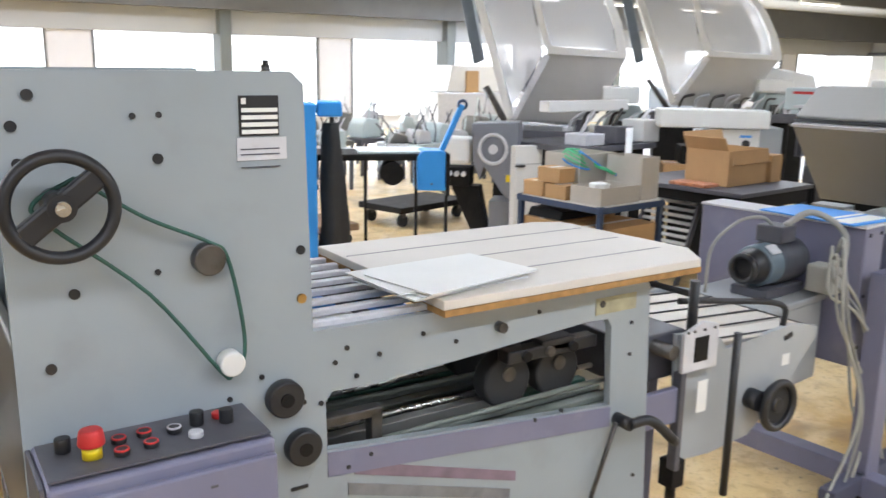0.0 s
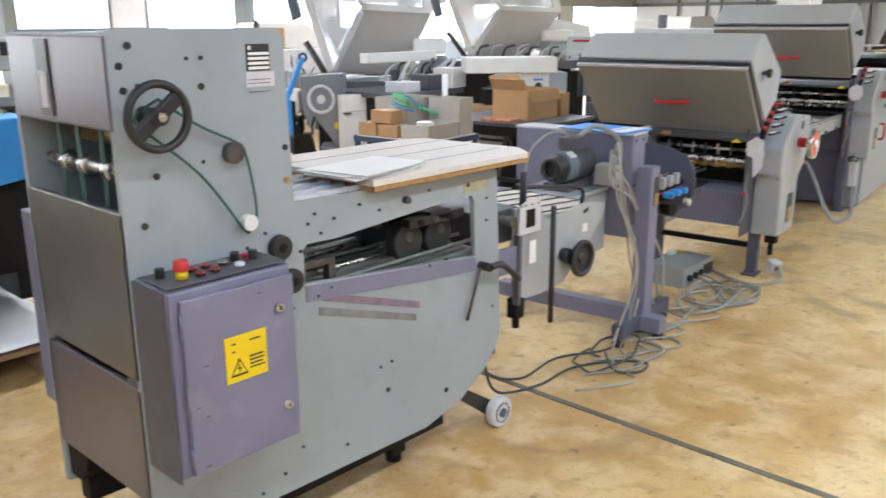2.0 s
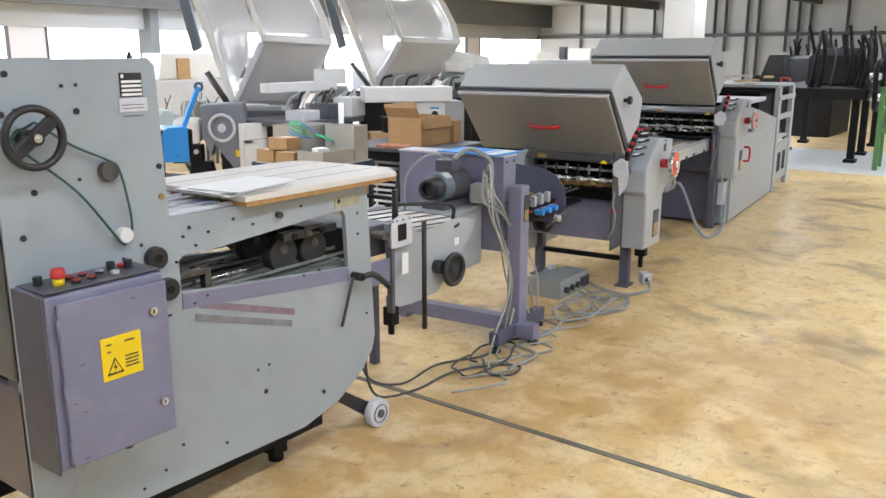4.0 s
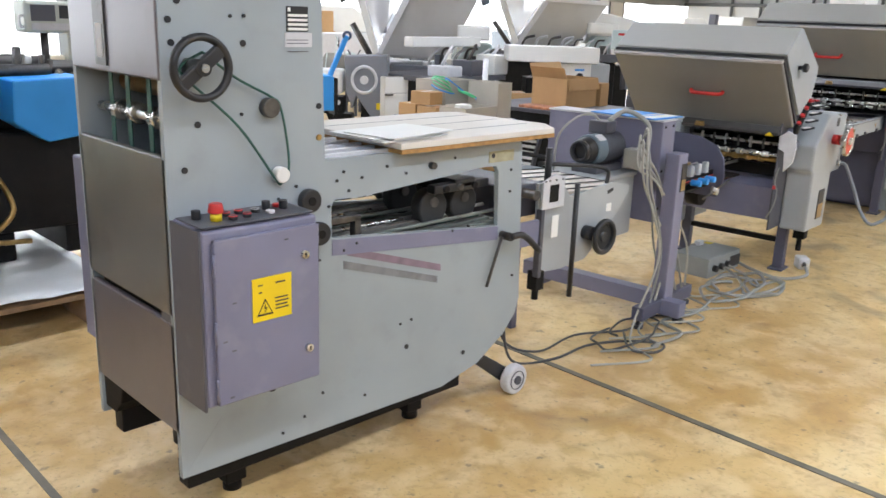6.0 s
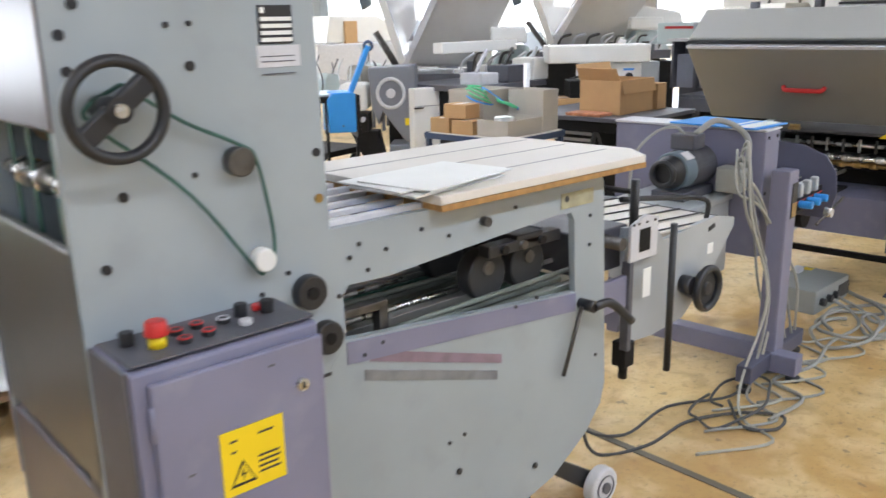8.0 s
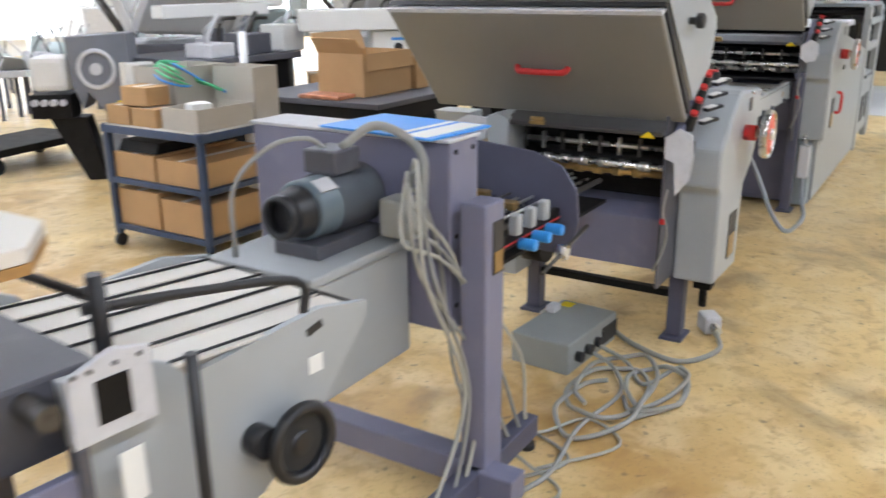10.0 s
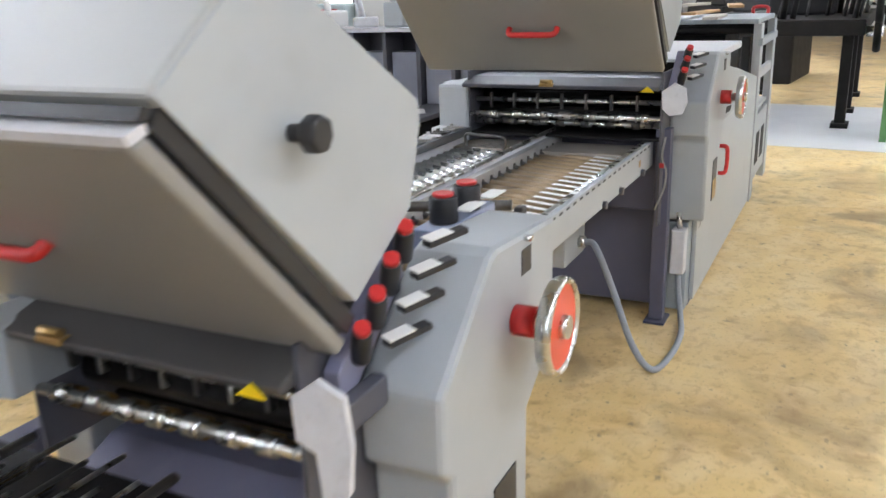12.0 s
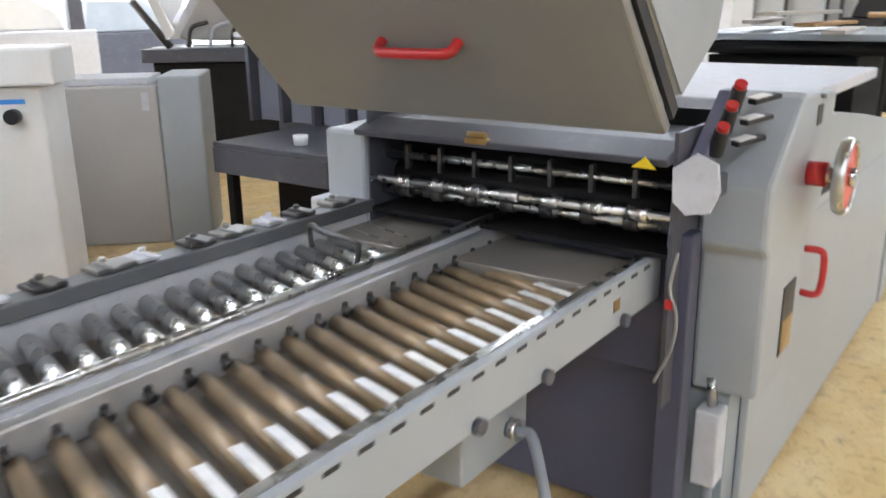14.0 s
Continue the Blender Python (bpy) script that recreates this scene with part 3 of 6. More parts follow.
part("slat_bar", box(0.60, 0.625, 0.02, 0.54, TZ - 0.03, TZ - 0.016, 0.002), DGREY, feeder)
part("torn_tape", box(1.17, 1.30, -0.0025, 0.0, 0.965, 1.005, 0), material("yellowed_tape", (0.36, 0.34, 0.22), 0.6, 0, 0.2, 25), feeder, "yellowed torn tape")
for k, (dx, dy, a) in enumerate(((0, 0, 8), (0.012, 0.01, 14), (-0.01, 0.02, 4), (0.02, -0.012, 11))):
    z = TZ + 0.0212 + 0.0042 * k
    solid("paper_sheet", box(-0.15, 0.17, -0.105, 0.105, 0, 0.0035, 0), WHITE, "loose white paper sheet lying on the board", "paper", "papers on the feeder board", pose(0.80 + dx, 1.50 + dy, z, 0, 0, a))

# the control box on the feeder's side
cbox = thing("control_box", M1, "violet-grey steel control box with push buttons on top", "control box")
part("body", prism([(-0.15, 0.45), (0.0, 0.45), (0.0, 0.935), (-0.15, 0.925)], "x", -0.02, 0.325, 0.006), PURPLE, cbox)
part("side_sheet", box(-0.028, -0.0205, -0.148, 0.08, 0.44, 0.93, 0.002), DGREY, cbox)
part("door", box(0.004, 0.322, -0.166, -0.151, 0.455, 0.905, 0.004), PURPLE, cbox, "violet-grey door with chipped edges")
for z in (0.50, 0.66, 0.84):
    part("hinge", cyl((0.004, -0.162, z - 0.03), (0.004, -0.162, z + 0.03), 0.005, 8), PURPLE, cbox)
for x, z in ((0.272, 0.826), (0.284, 0.553)):
    k = part("lock", cyl((x, -0.176, z), (x, -0.166, z), 0.011, 16), STEEL, cbox, "chrome cam lock")
    part("lock_slot", box(x - 0.002, x + 0.002, -0.1775, -0.176, z - 0.006, z + 0.006, 0), BLACK, k)
yl = part("warning_label", box(0.108, 0.228, -0.1685, -0.1665, 0.665, 0.785, 0), YELLOW, cbox, "yellow warning label with a black triangle")
part("warning_triangle", joined(*[prism([a, b, c, d], "y", -0.1695, -0.1686, 0) for a, b, c, d in (
    ((0.120, 0.680), (0.170, 0.680), (0.165, 0.685), (0.125, 0.685)), ((0.120, 0.680), (0.125, 0.685), (0.146, 0.720), (0.145, 0.727)), ((0.170, 0.680), (0.145, 0.727), (0.146, 0.720), (0.165, 0.685)))]), BLACK, yl)
part("warning_bolt", prism([(0.146, 0.712), (0.140, 0.697), (0.147, 0.699), (0.143, 0.687), (0.152, 0.702), (0.146, 0.701)], "y", -0.1695, -0.1686, 0), BLACK, yl)
for x, z, w in ((0.125, 0.765, 0.014), (0.126, 0.745, 0.010), (0.178, 0.765, 0.03), (0.176, 0.722, 0.04), (0.176, 0.712, 0.042), (0.176, 0.702, 0.038), (0.176, 0.692, 0.042)):
    part("label_bar", box(x, x + w, -0.1695, -0.1686, z - 0.002, z + 0.002, 0), DSTEEL, yl)
for k, (x, z) in enumerate(((0.21, 0.875), (0.05, 0.73), (0.045, 0.60), (0.035, 0.47), (0.02, 0.63))):
    part("paint_chip", box(x, x + 0.012, -0.1672, -0.1662, z, z + 0.004, 0), DGREY, cbox)
TOPZ = 0.932
panel = part("button_panel", box(-0.015, 0.32, -0.143, -0.005, TOPZ, TOPZ + 0.004, 0.001), DGREY, cbox, "dark button panel with pale labels")
es = part("stop_button", cyl((0.055, -0.09, TOPZ + 0.024), (0.055, -0.09, TOPZ + 0.05), 0.021, 24, 0.017, 0.004), RED, cbox, "red mushroom stop button")
part("stop_collar", cyl((0.055, -0.09, TOPZ + 0.004), (0.055, -0.09, TOPZ + 0.024), 0.015, 20), YELLOW, es)
for x, y, mat, mush in ((0.02, -0.05, BLACK, 1), (0.095, -0.105, BLACK, 0), (0.10, -0.06, BLACK, 0), (0.14, -0.10, BLACK, 0), (0.14, -0.055, BLACK, 0), (0.185, -0.065, BLACK, 0), (0.21, -0.10, LABEL, 0), (0.225, -0.055, BLACK, 1), (0.27, -0.07, BLACK, 1), (0.265, -0.045, RED, 0)):
    b = part("push_button", cyl((x, y, TOPZ + 0.004), (x, y, TOPZ + (0.028 if mush else 0.014)), 0.012, 18, bev=0.002), mat, cbox)
    if not mush and mat is BLACK:
        part("button_ring", ring((x, y, TOPZ + 0.013), (0, 0, 1), 0.010, 0.004, 0.004, 18, 6), RED if x < 0.15 else LABEL, b)
part("cable_gland", cyl((0.22, -0.07, 0.405), (0.22, -0.07, 0.452), 0.013, 12), BLACK, cbox)
part("cable_gland", cyl((0.29, -0.06, 0.41), (0.29, -0.06, 0.452), 0.013, 12), BRASS, cbox)
rear = thing("rear_cabinet", M1, "violet-grey cabinet on the feeder's far side", "control box")
part("body", box(-0.005, 0.32, 0.561, 0.70, 0.40, 1.0, 0.006), PURPLE, rear)
part("door", box(0.005, 0.31, 0.701, 0.716, 0.42, 0.98, 0.003), PURPLE, rear)
part("top_peg", joined(cyl((0.40, 0.04, 1.503), (0.40, 0.04, 1.522), 0.008, 12), cyl((0.40, 0.04, 1.522), (0.40, 0.04, 1.53), 0.005, 10)), DSTEEL, feeder, "small dark peg on top")

# ---- the slanting conveyor behind the feeder ----
conv = thing("slant_conveyor", pose(0, 1.46, 0), "grey slanting belt conveyor with a black handwheel", "conveyor")
CSIDE = [(1.53, 0.84), (1.55, 0.47), (1.70, 0.46), (1.87, 0.475), (2.03, 0.59), (2.165, 0.735), (2.165, 0.765), (2.04, 0.79), (1.74, 0.765), (1.71, 0.80), (1.65, 0.83)]
for y0 in (0.0, 0.50):
    part("side_plate", prism(CSIDE, "y", y0, y0 + 0.015, 0), PALE, conv, "pale grey side plate")
part("bed", prism([(1.60, 0.775), (2.14, 0.745), (2.14, 0.758), (1.60, 0.79)], "y", 0.016, 0.499, 0), BEDM, conv)
for k in range(5):
    yb = 0.05 + 0.10 * k
    part("belt", prism([(1.60, 0.792), (2.14, 0.760), (2.14, 0.765), (1.60, 0.797)], "y", yb - 0.045, yb + 0.045, 0), BOARD, conv, "grey-beige belt")
for k in range(6):
    part("cord", cyl((1.6, 0.02 + 0.09 * k, 0.80), (2.14, 0.02 + 0.09 * k, 0.768), 0.003, 6), BLACK, conv)
part("end_roller", cyl((2.14, 0.016, 0.745), (2.14, 0.499, 0.745), 0.022, 16), DSTEEL, conv)
part("end_roller", cyl((1.60, 0.016, 0.765), (1.60, 0.499, 0.765), 0.03, 16), DSTEEL, conv)
cw = part("handwheel", ring((1.925, -0.055, 0.575), (0, 1, 0), 0.068, 0.026, 0.024, 40), BLACK, conv, "black handwheel")
part("wheel_disc", cyl((1.925, -0.05, 0.575), (1.925, -0.035, 0.575), 0.064, 32), RUBBER, cw)
part("wheel_hub", cyl((1.925, -0.06, 0.575), (1.925, 0.0, 0.575), 0.022, 16), BLACK, cw)
part("back_knob", cyl((1.86, -0.04, 0.595), (1.86, 0.0, 0.595), 0.03, 18), BLACK, conv)
part("inlet_plate", prism([(1.525, 0.85), (1.525, 0.74), (1.66, 0.74), (1.66, 0.86), (1.60, 0.875)], "y", -0.03, -0.018, 0.002), LABEL, conv, "worn bare adjusting plate")
part("inlet_hole", box(1.565, 1.62, -0.032, -0.0305, 0.765, 0.835, 0.002), VOID, conv)
part("inlet_post", box(1.525, 1.545, -0.03, 0.0, 0.46, 0.74, 0.003), DGREY, conv)
for x in (1.535, 1.56, 1.60, 1.64):
    part("bolt", cyl((x, -0.034, 0.853), (x, -0.030, 0.853), 0.004, 8), DSTEEL, conv)
part("inner_block", box(1.40, 1.62, 0.05, 0.45, 0.70, 0.83, 0.006), DGREY, conv)
part("inner_shaft", cyl((1.50, -0.02, 0.80), (1.50, 0.5, 0.80), 0.02, 12), DSTEEL, conv)
part("violet_rail", box(1.39, 1.53, -0.02, 0.0, 0.60, 0.70, 0.004), PURPLE, conv)
part("post", cyl((1.715, -0.05, 0.35), (1.715, -0.05, 0.83), 0.011, 10), BLACK, conv, "black upright rod")
part("post", joined(cyl((1.62, 0.03, 0.80), (1.62, 0.03, 0.97), 0.014, 10)), BLACK, conv)
part("frame_bar", joined(tube([(1.62, 0.08, 0.90), (1.80, 0.06, 0.88), (2.0, 0.02, 0.85), (2.01, 0.015, 0.78)], 0.009, 8)), BLACK, conv, "bent black guard bar")
part("frame_bar", cyl((1.62, 0.03, 0.93), (1.60, 0.45, 0.93), 0.009, 8), BLACK, conv)
part("hanging_tag", box(1.585, 1.625, -0.036, -0.034, 0.62, 0.71, 0), WHITE, conv, "white paper tag")
part("small_label", box(2.0, 2.035, -0.002, 0.0, 0.665, 0.70, 0), WHITE, conv)
part("slot", turned(box(-0.02, 0.02, -0.002, 0.0, -0.008, 0.008, 0.003), Matrix.Translation((2.02, 0, 0.755)) @ Matrix.Rotation(radians(-15), 4, "Y")), BLACK, conv)
part("foot_bracket", joined(box(1.53, 1.58, -0.02, 0.03, 0.40, 0.48, 0.004), cyl((1.55, 0.0, 0.36), (1.55, 0.0, 0.42), 0.014, 10)), VOID, conv)
for x in (1.60, 1.95):
    part("leg", joined(box(x - 0.02, x + 0.02, 0.44, 0.48, 0.0, 0.5, 0.003)), DPURPLE, conv)

# ---- frame of the folding line ----
FM = pose(4.05, 1.55, 0, 0, 0, 5.8)

stand = thing("drive_stand", FM, "violet-grey drive stand with a grey pump motor", "machine stand")
part("cabinet", box(-1.40, -1.255, 0.20, 0.86, 0.49, 0.995, 0.006), PURPLE, stand, "tall flat violet-grey cabinet")
part("cabinet_lid", box(-1.405, -1.25, 0.195, 0.865, 0.995, 1.004, 0.003), LABEL, stand)
for z in (0.97, 0.75, 0.56):
    part("screw", cyl((-1.37, 0.197, z), (-1.37, 0.2, z), 0.007, 10), VOID, stand)
    part("screw", cyl((-1.285, 0.197, z), (-1.285, 0.2, z), 0.007, 10), VOID, stand)
part("post", box(-1.40, -1.30, 0.095, 0.17, 0.03, 0.85, 0.006), PURPLE, stand, "square violet-grey post")
part("post_plate", box(-1.365, -1.31, 0.0915, 0.0945, 0.66, 0.80, 0.001), BLACK, stand, "black plate with a pale patch")
part("post_patch", box(-1.36, -1.315, 0.090, 0.0915, 0.665, 0.72, 0), BRASS, stand)
part("foot_beam", box(-1.42, -1.34, -0.0, 0.16, 0.03, 0.11, 0.005), PURPLE, stand)
part("foot_beam", box(-1.62, -1.05, 0.10, 0.16, 0.04, 0.11, 0.005), DPURPLE, stand)
part("cross_beam", box(-1.43, -1.35, 0.16, 0.95, 0.06, 0.14, 0.005), PURPLE, stand)
part("rear_post", box(-1.43, -1.35, 0.80, 0.86, 0.03, 0.48, 0.005), PURPLE, stand)
for x, y in ((-1.60, 0.13), (-1.07, 0.13), (-1.38, 0.02)):
    part("levelling_foot", joined(cyl((x, y, 0.0), (x, y, 0.018), 0.028, 16), cyl((x, y, 0.018), (x, y, 0.10), 0.009, 8)), BLACK, stand)
pump = part("pump_box", box(-1.80, -1.41, 0.32, 0.64, 0.42, 0.72, 0.01), PALE, stand, "pale grey steel box")
part("pump_lid", box(-1.81, -1.405, 0.31, 0.65, 0.72, 0.745, 0.006), PALE, stand)
part("yellow_mark", box(-1.79, -1.75, 0.317, 0.3195, 0.60, 0.66, 0), YELLOW, stand)
motor = part("motor", joined(cyl((-1.68, 0.45, 0.855), (-1.43, 0.45, 0.855), 0.074, 30, bev=0.006)), material("motor_blue_grey", (0.13, 0.17, 0.20), 0.4, 0.1, 0.1, 8, 0.04), stand, "blue-grey electric motor")
for k in range(10):
    part("cooling_fin", ring((-1.595 + 0.017 * k, 0.45, 0.855), (1, 0, 0), 0.076, 0.004, 0.010, 28, 4), DGREY, motor)
part("motor_end", cyl((-1.73, 0.45, 0.855), (-1.68, 0.45, 0.855), 0.052, 26, 0.066, 0.004), BLACK, motor)
part("motor_wheel", ring((-1.745, 0.45, 0.855), (1, 0, 0), 0.045, 0.03, 0.02, 30, 8), BLACK, motor)
part("terminal_box", box(-1.60, -1.50, 0.40, 0.50, 0.93, 0.99, 0.006), DGREY, motor)
part("motor_label", turned(box(-0.03, 0.03, -0.0015, 0.0015, -0.02, 0.02, 0), Matrix.Translation((-1.635, 0.405, 0.917)) @ Matrix.Rotation(radians(-54), 4, "X")), LABEL, motor)
part("motor_foot", box(-1.70, -1.45, 0.38, 0.52, 0.745, 0.78, 0.004), DGREY, motor)
part("junction_box", box(-1.50, -1.42, 0.25, 0.35, 0.76, 0.86, 0.008), material("grey_pvc", (0.42, 0.42, 0.38), 0.5, 0, 0.06, 10), stand)
card = solid("printed_card", box(-0.19, 0.19, -0.13, 0.13, 0, 0.006, 0.001), BLUEP, "blue and white printed card on the cabinet", "printed card", "", FM @ pose(-1.30, 0.40, 1.006, 0, 0, 84))
part("card_stripe", box(-0.17, -0.10, -0.12, 0.12, 0.0062, 0.0068, 0), WHITE, card)
part("card_stripe", box(-0.08, -0.06, -0.12, 0.12, 0.0062, 0.0068, 0), WHITE, card)

# ---- the register bed between stand and first folder ----
reg = thing("register_bed", FM, "register table with long steel rods and blue knobs", "conveyor")
part("cross_plate", prism([(0.88, 0.55), (0.88, 0.885), (0.45, 0.885), (0.26, 0.87), (0.16, 0.83), (0.11, 0.76), (0.10, 0.66), (0.13, 0.55)], "x", -0.80, -0.788, 0.002), DPURPLE, reg, "dark violet plate with a rounded shoulder")
part("near_rail", box(-1.25, -0.72, 0.165, 0.185, 0.655, 0.70, 0.003), VOID, reg)
part("far_rail", box(-1.25, -0.35, 0.84, 0.855, 0.62, 0.74, 0.003), DPURPLE, reg)
for k in range(24):
    yb = 0.205 + 0.027 * k
    z = 0.705 + 0.012 * (k % 3)
    part("rod", cyl((-1.25, yb, z), (-0.36 - 0.05 * (k % 4), yb, z - 0.01), 0.0045 if k % 3 else 0.009, 10), STEEL if k % 5 else DSTEEL, reg)
for k, yb in enumerate((0.26, 0.40, 0.55, 0.70)):
    part("guide_rail", box(-1.25, -0.81, yb - 0.012, yb + 0.012, 0.665, 0.688, 0.003), VOID, reg)
    part("clip", box(-0.98 + 0.08 * k, -0.94 + 0.08 * k, yb - 0.025, yb + 0.025, 0.72, 0.745, 0.003), BRASS, reg)
part("tray", box(-1.24, -0.81, 0.19, 0.83, 0.60, 0.612, 0.002), VOID, reg)
# added black sheet, painted shade beneath the rods up to the folder
part("tray", box(-0.785, -0.30, 0.20, 0.83, 0.60, 0.612, 0.002), VOID, reg)
part("link_rod", cyl((-1.12, 0.07, 0.594), (-0.80, 0.07, 0.654), 0.006, 10), DSTEEL, reg, "worn dark link rod")
part("link_joint", cyl((-0.98, 0.055, 0.62), (-0.98, 0.085, 0.62), 0.022, 14), STEEL, reg)
for k, x in enumerate((-1.13, -1.04, -0.95)):
    part("clamp", box(x - 0.017, x + 0.017, 0.135, 0.165, 0.70, 0.76, 0.006), PALE, reg, "grey clamp block")
    part("clamp_knob", cyl((x + 0.035, 0.10, 0.665), (x + 0.035, 0.155, 0.665), 0.017, 20, bev=0.004), BLUE, reg, "blue plastic knob")
part("red_scale", box(-1.24, -0.74, 0.1615, 0.1645, 0.668, 0.673, 0), RED, reg)
part("strut", box(-0.80, -0.05, 0.78, 0.83, 0.50, 0.56, 0.004), DPURPLE, reg)
part("drum", cyl((-0.62, 0.28, 0.52), (-0.62, 0.36, 0.52), 0.07, 20), VOID, reg)

# ---- the power box on the floor ----
pbox = thing("power_box", FM @ pose(-0.31, 0.31, 0, 0, 0, -4), "grey steel power box with sockets on the floor", "power box")
part("body", box(-0.24, 0.17, -0.11, 0.13, 0.0, 0.12, 0.006), material("dull_grey_green_enamel", (0.30, 0.32, 0.31), 0.45, 0, 0.08, 6), pbox)
part("sticker", box(0.10, 0.15, 0.06, 0.11, 0.1202, 0.1212, 0), YELLOW, pbox)
part("socket_panel", box(0.04, 0.17, -0.1135, -0.1102, 0.02, 0.09, 0.001), BLACK, pbox)
for x in (-0.17, -0.09, -0.01):
    part("socket", cyl((x, -0.135, 0.055), (x, -0.11, 0.055), 0.02, 16), BLACK, pbox)
part("top_plug", box(0.0, 0.06, 0.08, 0.12, 0.1202, 0.15, 0.006), LABEL, pbox)
plug = thing("floor_plug", FM @ pose(0.13, -0.11, 0, 0, 0, 35), "pale grey cable plug lying on the floor", "plug")
part("body", box(-0.05, 0.05, -0.035, 0.035, 0.0, 0.075, 0.01), LABEL, plug)
part("neck", cyl((-0.09, 0, 0.03), (-0.05, 0, 0.035), 0.02, 12), STEEL, plug)


# ---- the two folding units ----
def folder(name, du, dz, hood_du, hood_dz, leg_du, knobs, label):
    ob = thing(name, FM @ pose(du, 0, 0), label, "folding machine", "folding units of the line")
    z = dz
    wide = 0.838 if dz > 0.05 else 0.585
    cov = [(-0.115, 0.285 + z), (-0.118, 0.635 + z), (-0.15, 0.66 + z), (-0.15, 0.80 + z), (0.055, 0.975 + z), (0.085, 0.985 + z), (0.40, 0.965 + z), (0.385, 0.73 + z), (0.33, 0.66 + z), (0.235, 0.60 + z), (0.225, 0.275 + z)]
    c = part("side_cover", prism(cov, "y", -0.165, -0.01, 0.012), PALE, ob, "pale grey moulded side cover")
    part("cover_label", box(0.05, 0.16, -0.168, -0.1645, 0.34 + z, 0.52 + z, 0.001), BLACK, c, "black plate with a brass patch")
    part("cover_patch", box(0.06, 0.15, -0.1695, -0.168, 0.345 + z, 0.43 + z, 0), BRASS, c)
    part("small_window", box(0.20, 0.25, -0.167, -0.1645, 0.895 + z, 0.945 + z, 0.002), BLACK, c)
    part("cover_bolt", cyl((0.22, -0.18, 0.965 + z), (0.22, -0.16, 0.965 + z), 0.006, 8), STEEL, c)
    if dz > 0.05:
        part("far_cover", box(-0.31, 0.34, 0.845, 0.99, 0.36 + z, 0.87 + z, 0.012), PALE, ob, "pale grey far-side cover")
    else:
        part("far_cover", box(-0.17, 0.34, 0.63, 0.75, 0.20, 0.87, 0.012), PALE, ob, "pale grey far-side cover")
        part("far_flap", prism([(0.585, 0.745), (0.655, 0.735), (0.675, 0.80), (0.685, 0.885), (0.64, 0.905), (0.585, 0.885)], "x", -0.345, -0.20, 0.006), PALE, ob, "pale rounded flap")
        part("far_plate", prism([(0.69, 0.80), (0.76, 0.76), (0.83, 0.855), (0.77, 0.885), (0.69, 0.88)], "x", -0.33, -0.318, 0.002), LABEL, ob, "bent pale plate")
    part("far_bracket", prism([(-0.14, 0.86 + z), (-0.02, 0.86 + z), (-0.02, 0.76 + z), (-0.08, 0.76 + z)], "y", 0.88, 1.05, 0.004), PALE, ob)
    wz = 0.820 if dz < 0.05 else 0.935
    w = part("handwheel", ring((0.165, -0.25, wz), (0, 1, 0), 0.086, 0.03, 0.014, 44), STEEL, ob, "chrome-rimmed orange-red handwheel")
    part("wheel_disc", cyl((0.165, -0.258, wz), (0.165, -0.236, wz), 0.080, 40), ORANGE, w, "orange-red disc")
    part("wheel_hub", cyl((0.165, -0.272, wz), (0.165, -0.255, wz), 0.022, 20), STEEL, w)
    part("wheel_shaft", cyl((0.165, -0.24, wz), (0.165, -0.16, wz), 0.018, 16), STEEL, w)
    part("red_boss", cyl((0.165, -0.21, wz), (0.165, -0.166, wz), 0.030, 20), RED, w)
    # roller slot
    # slot depth is painted: its shade is in the near-black back and floor
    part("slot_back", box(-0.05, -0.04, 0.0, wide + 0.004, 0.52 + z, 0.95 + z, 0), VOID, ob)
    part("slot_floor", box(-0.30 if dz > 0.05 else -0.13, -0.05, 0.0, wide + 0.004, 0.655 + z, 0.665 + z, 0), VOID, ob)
    part("slot_cheek", box(-0.30, 0.3, -0.009, 0.0, 0.30 + z, 0.93 + z, 0), DGREY, ob)
    part("slot_cheek", box(-0.30, 0.3, wide, wide + 0.006, 0.45 + z if dz > 0.05 else 0.62, 0.93 + z if dz > 0.05 else 0.84, 0), DGREY, ob)
    for k, (x, zz, r, m) in enumerate(((-0.29, 0.745, 0.011, STEEL), (-0.22, 0.80, 0.010, STEEL), (-0.24, 0.71, 0.014, BRASS if dz < 0.05 else STEEL), (-0.17, 0.74, 0.03, VOID), (-0.12, 0.80, 0.03, VOID))):
        part("roller_shaft", cyl((x, 0.0, zz + z), (x, wide, zz + z), r, 14), m, ob)
    for k in range(7):
        y = 0.05 + wide * 0.13 * k
        part("collar", cyl((-0.29, y, 0.745 + z), (-0.29, y + 0.06 * wide, 0.745 + z), 0.017, 16), STEEL, ob, "bright steel collar")
        part("collar", cyl((-0.24, y + 0.04, 0.71 + z), (-0.24, y + 0.075, 0.71 + z), 0.020, 16), BRASS if dz < 0.05 else DSTEEL, ob)
        part("finger", box(-0.235, -0.215, y + 0.055, y + 0.067, 0.765 + z, 0.83 + z, 0.002), STEEL if k % 2 and dz < 0.05 else DSTEEL, ob)
    part("cross_bar", prism([(-0.335, 0.862 + z), (-0.34, 0.878 + z), (-0.25, 0.905 + z), (-0.05, 0.91 + z), (-0.05, 0.875 + z)], "y", 0.0, wide + 0.02, 0.004), DGREY if dz > 0.05 else material("mid_grey_sheet", (0.095, 0.09, 0.088), 0.4, 0.3, 0.12, 6), ob, "grey sheet-metal cross bar")
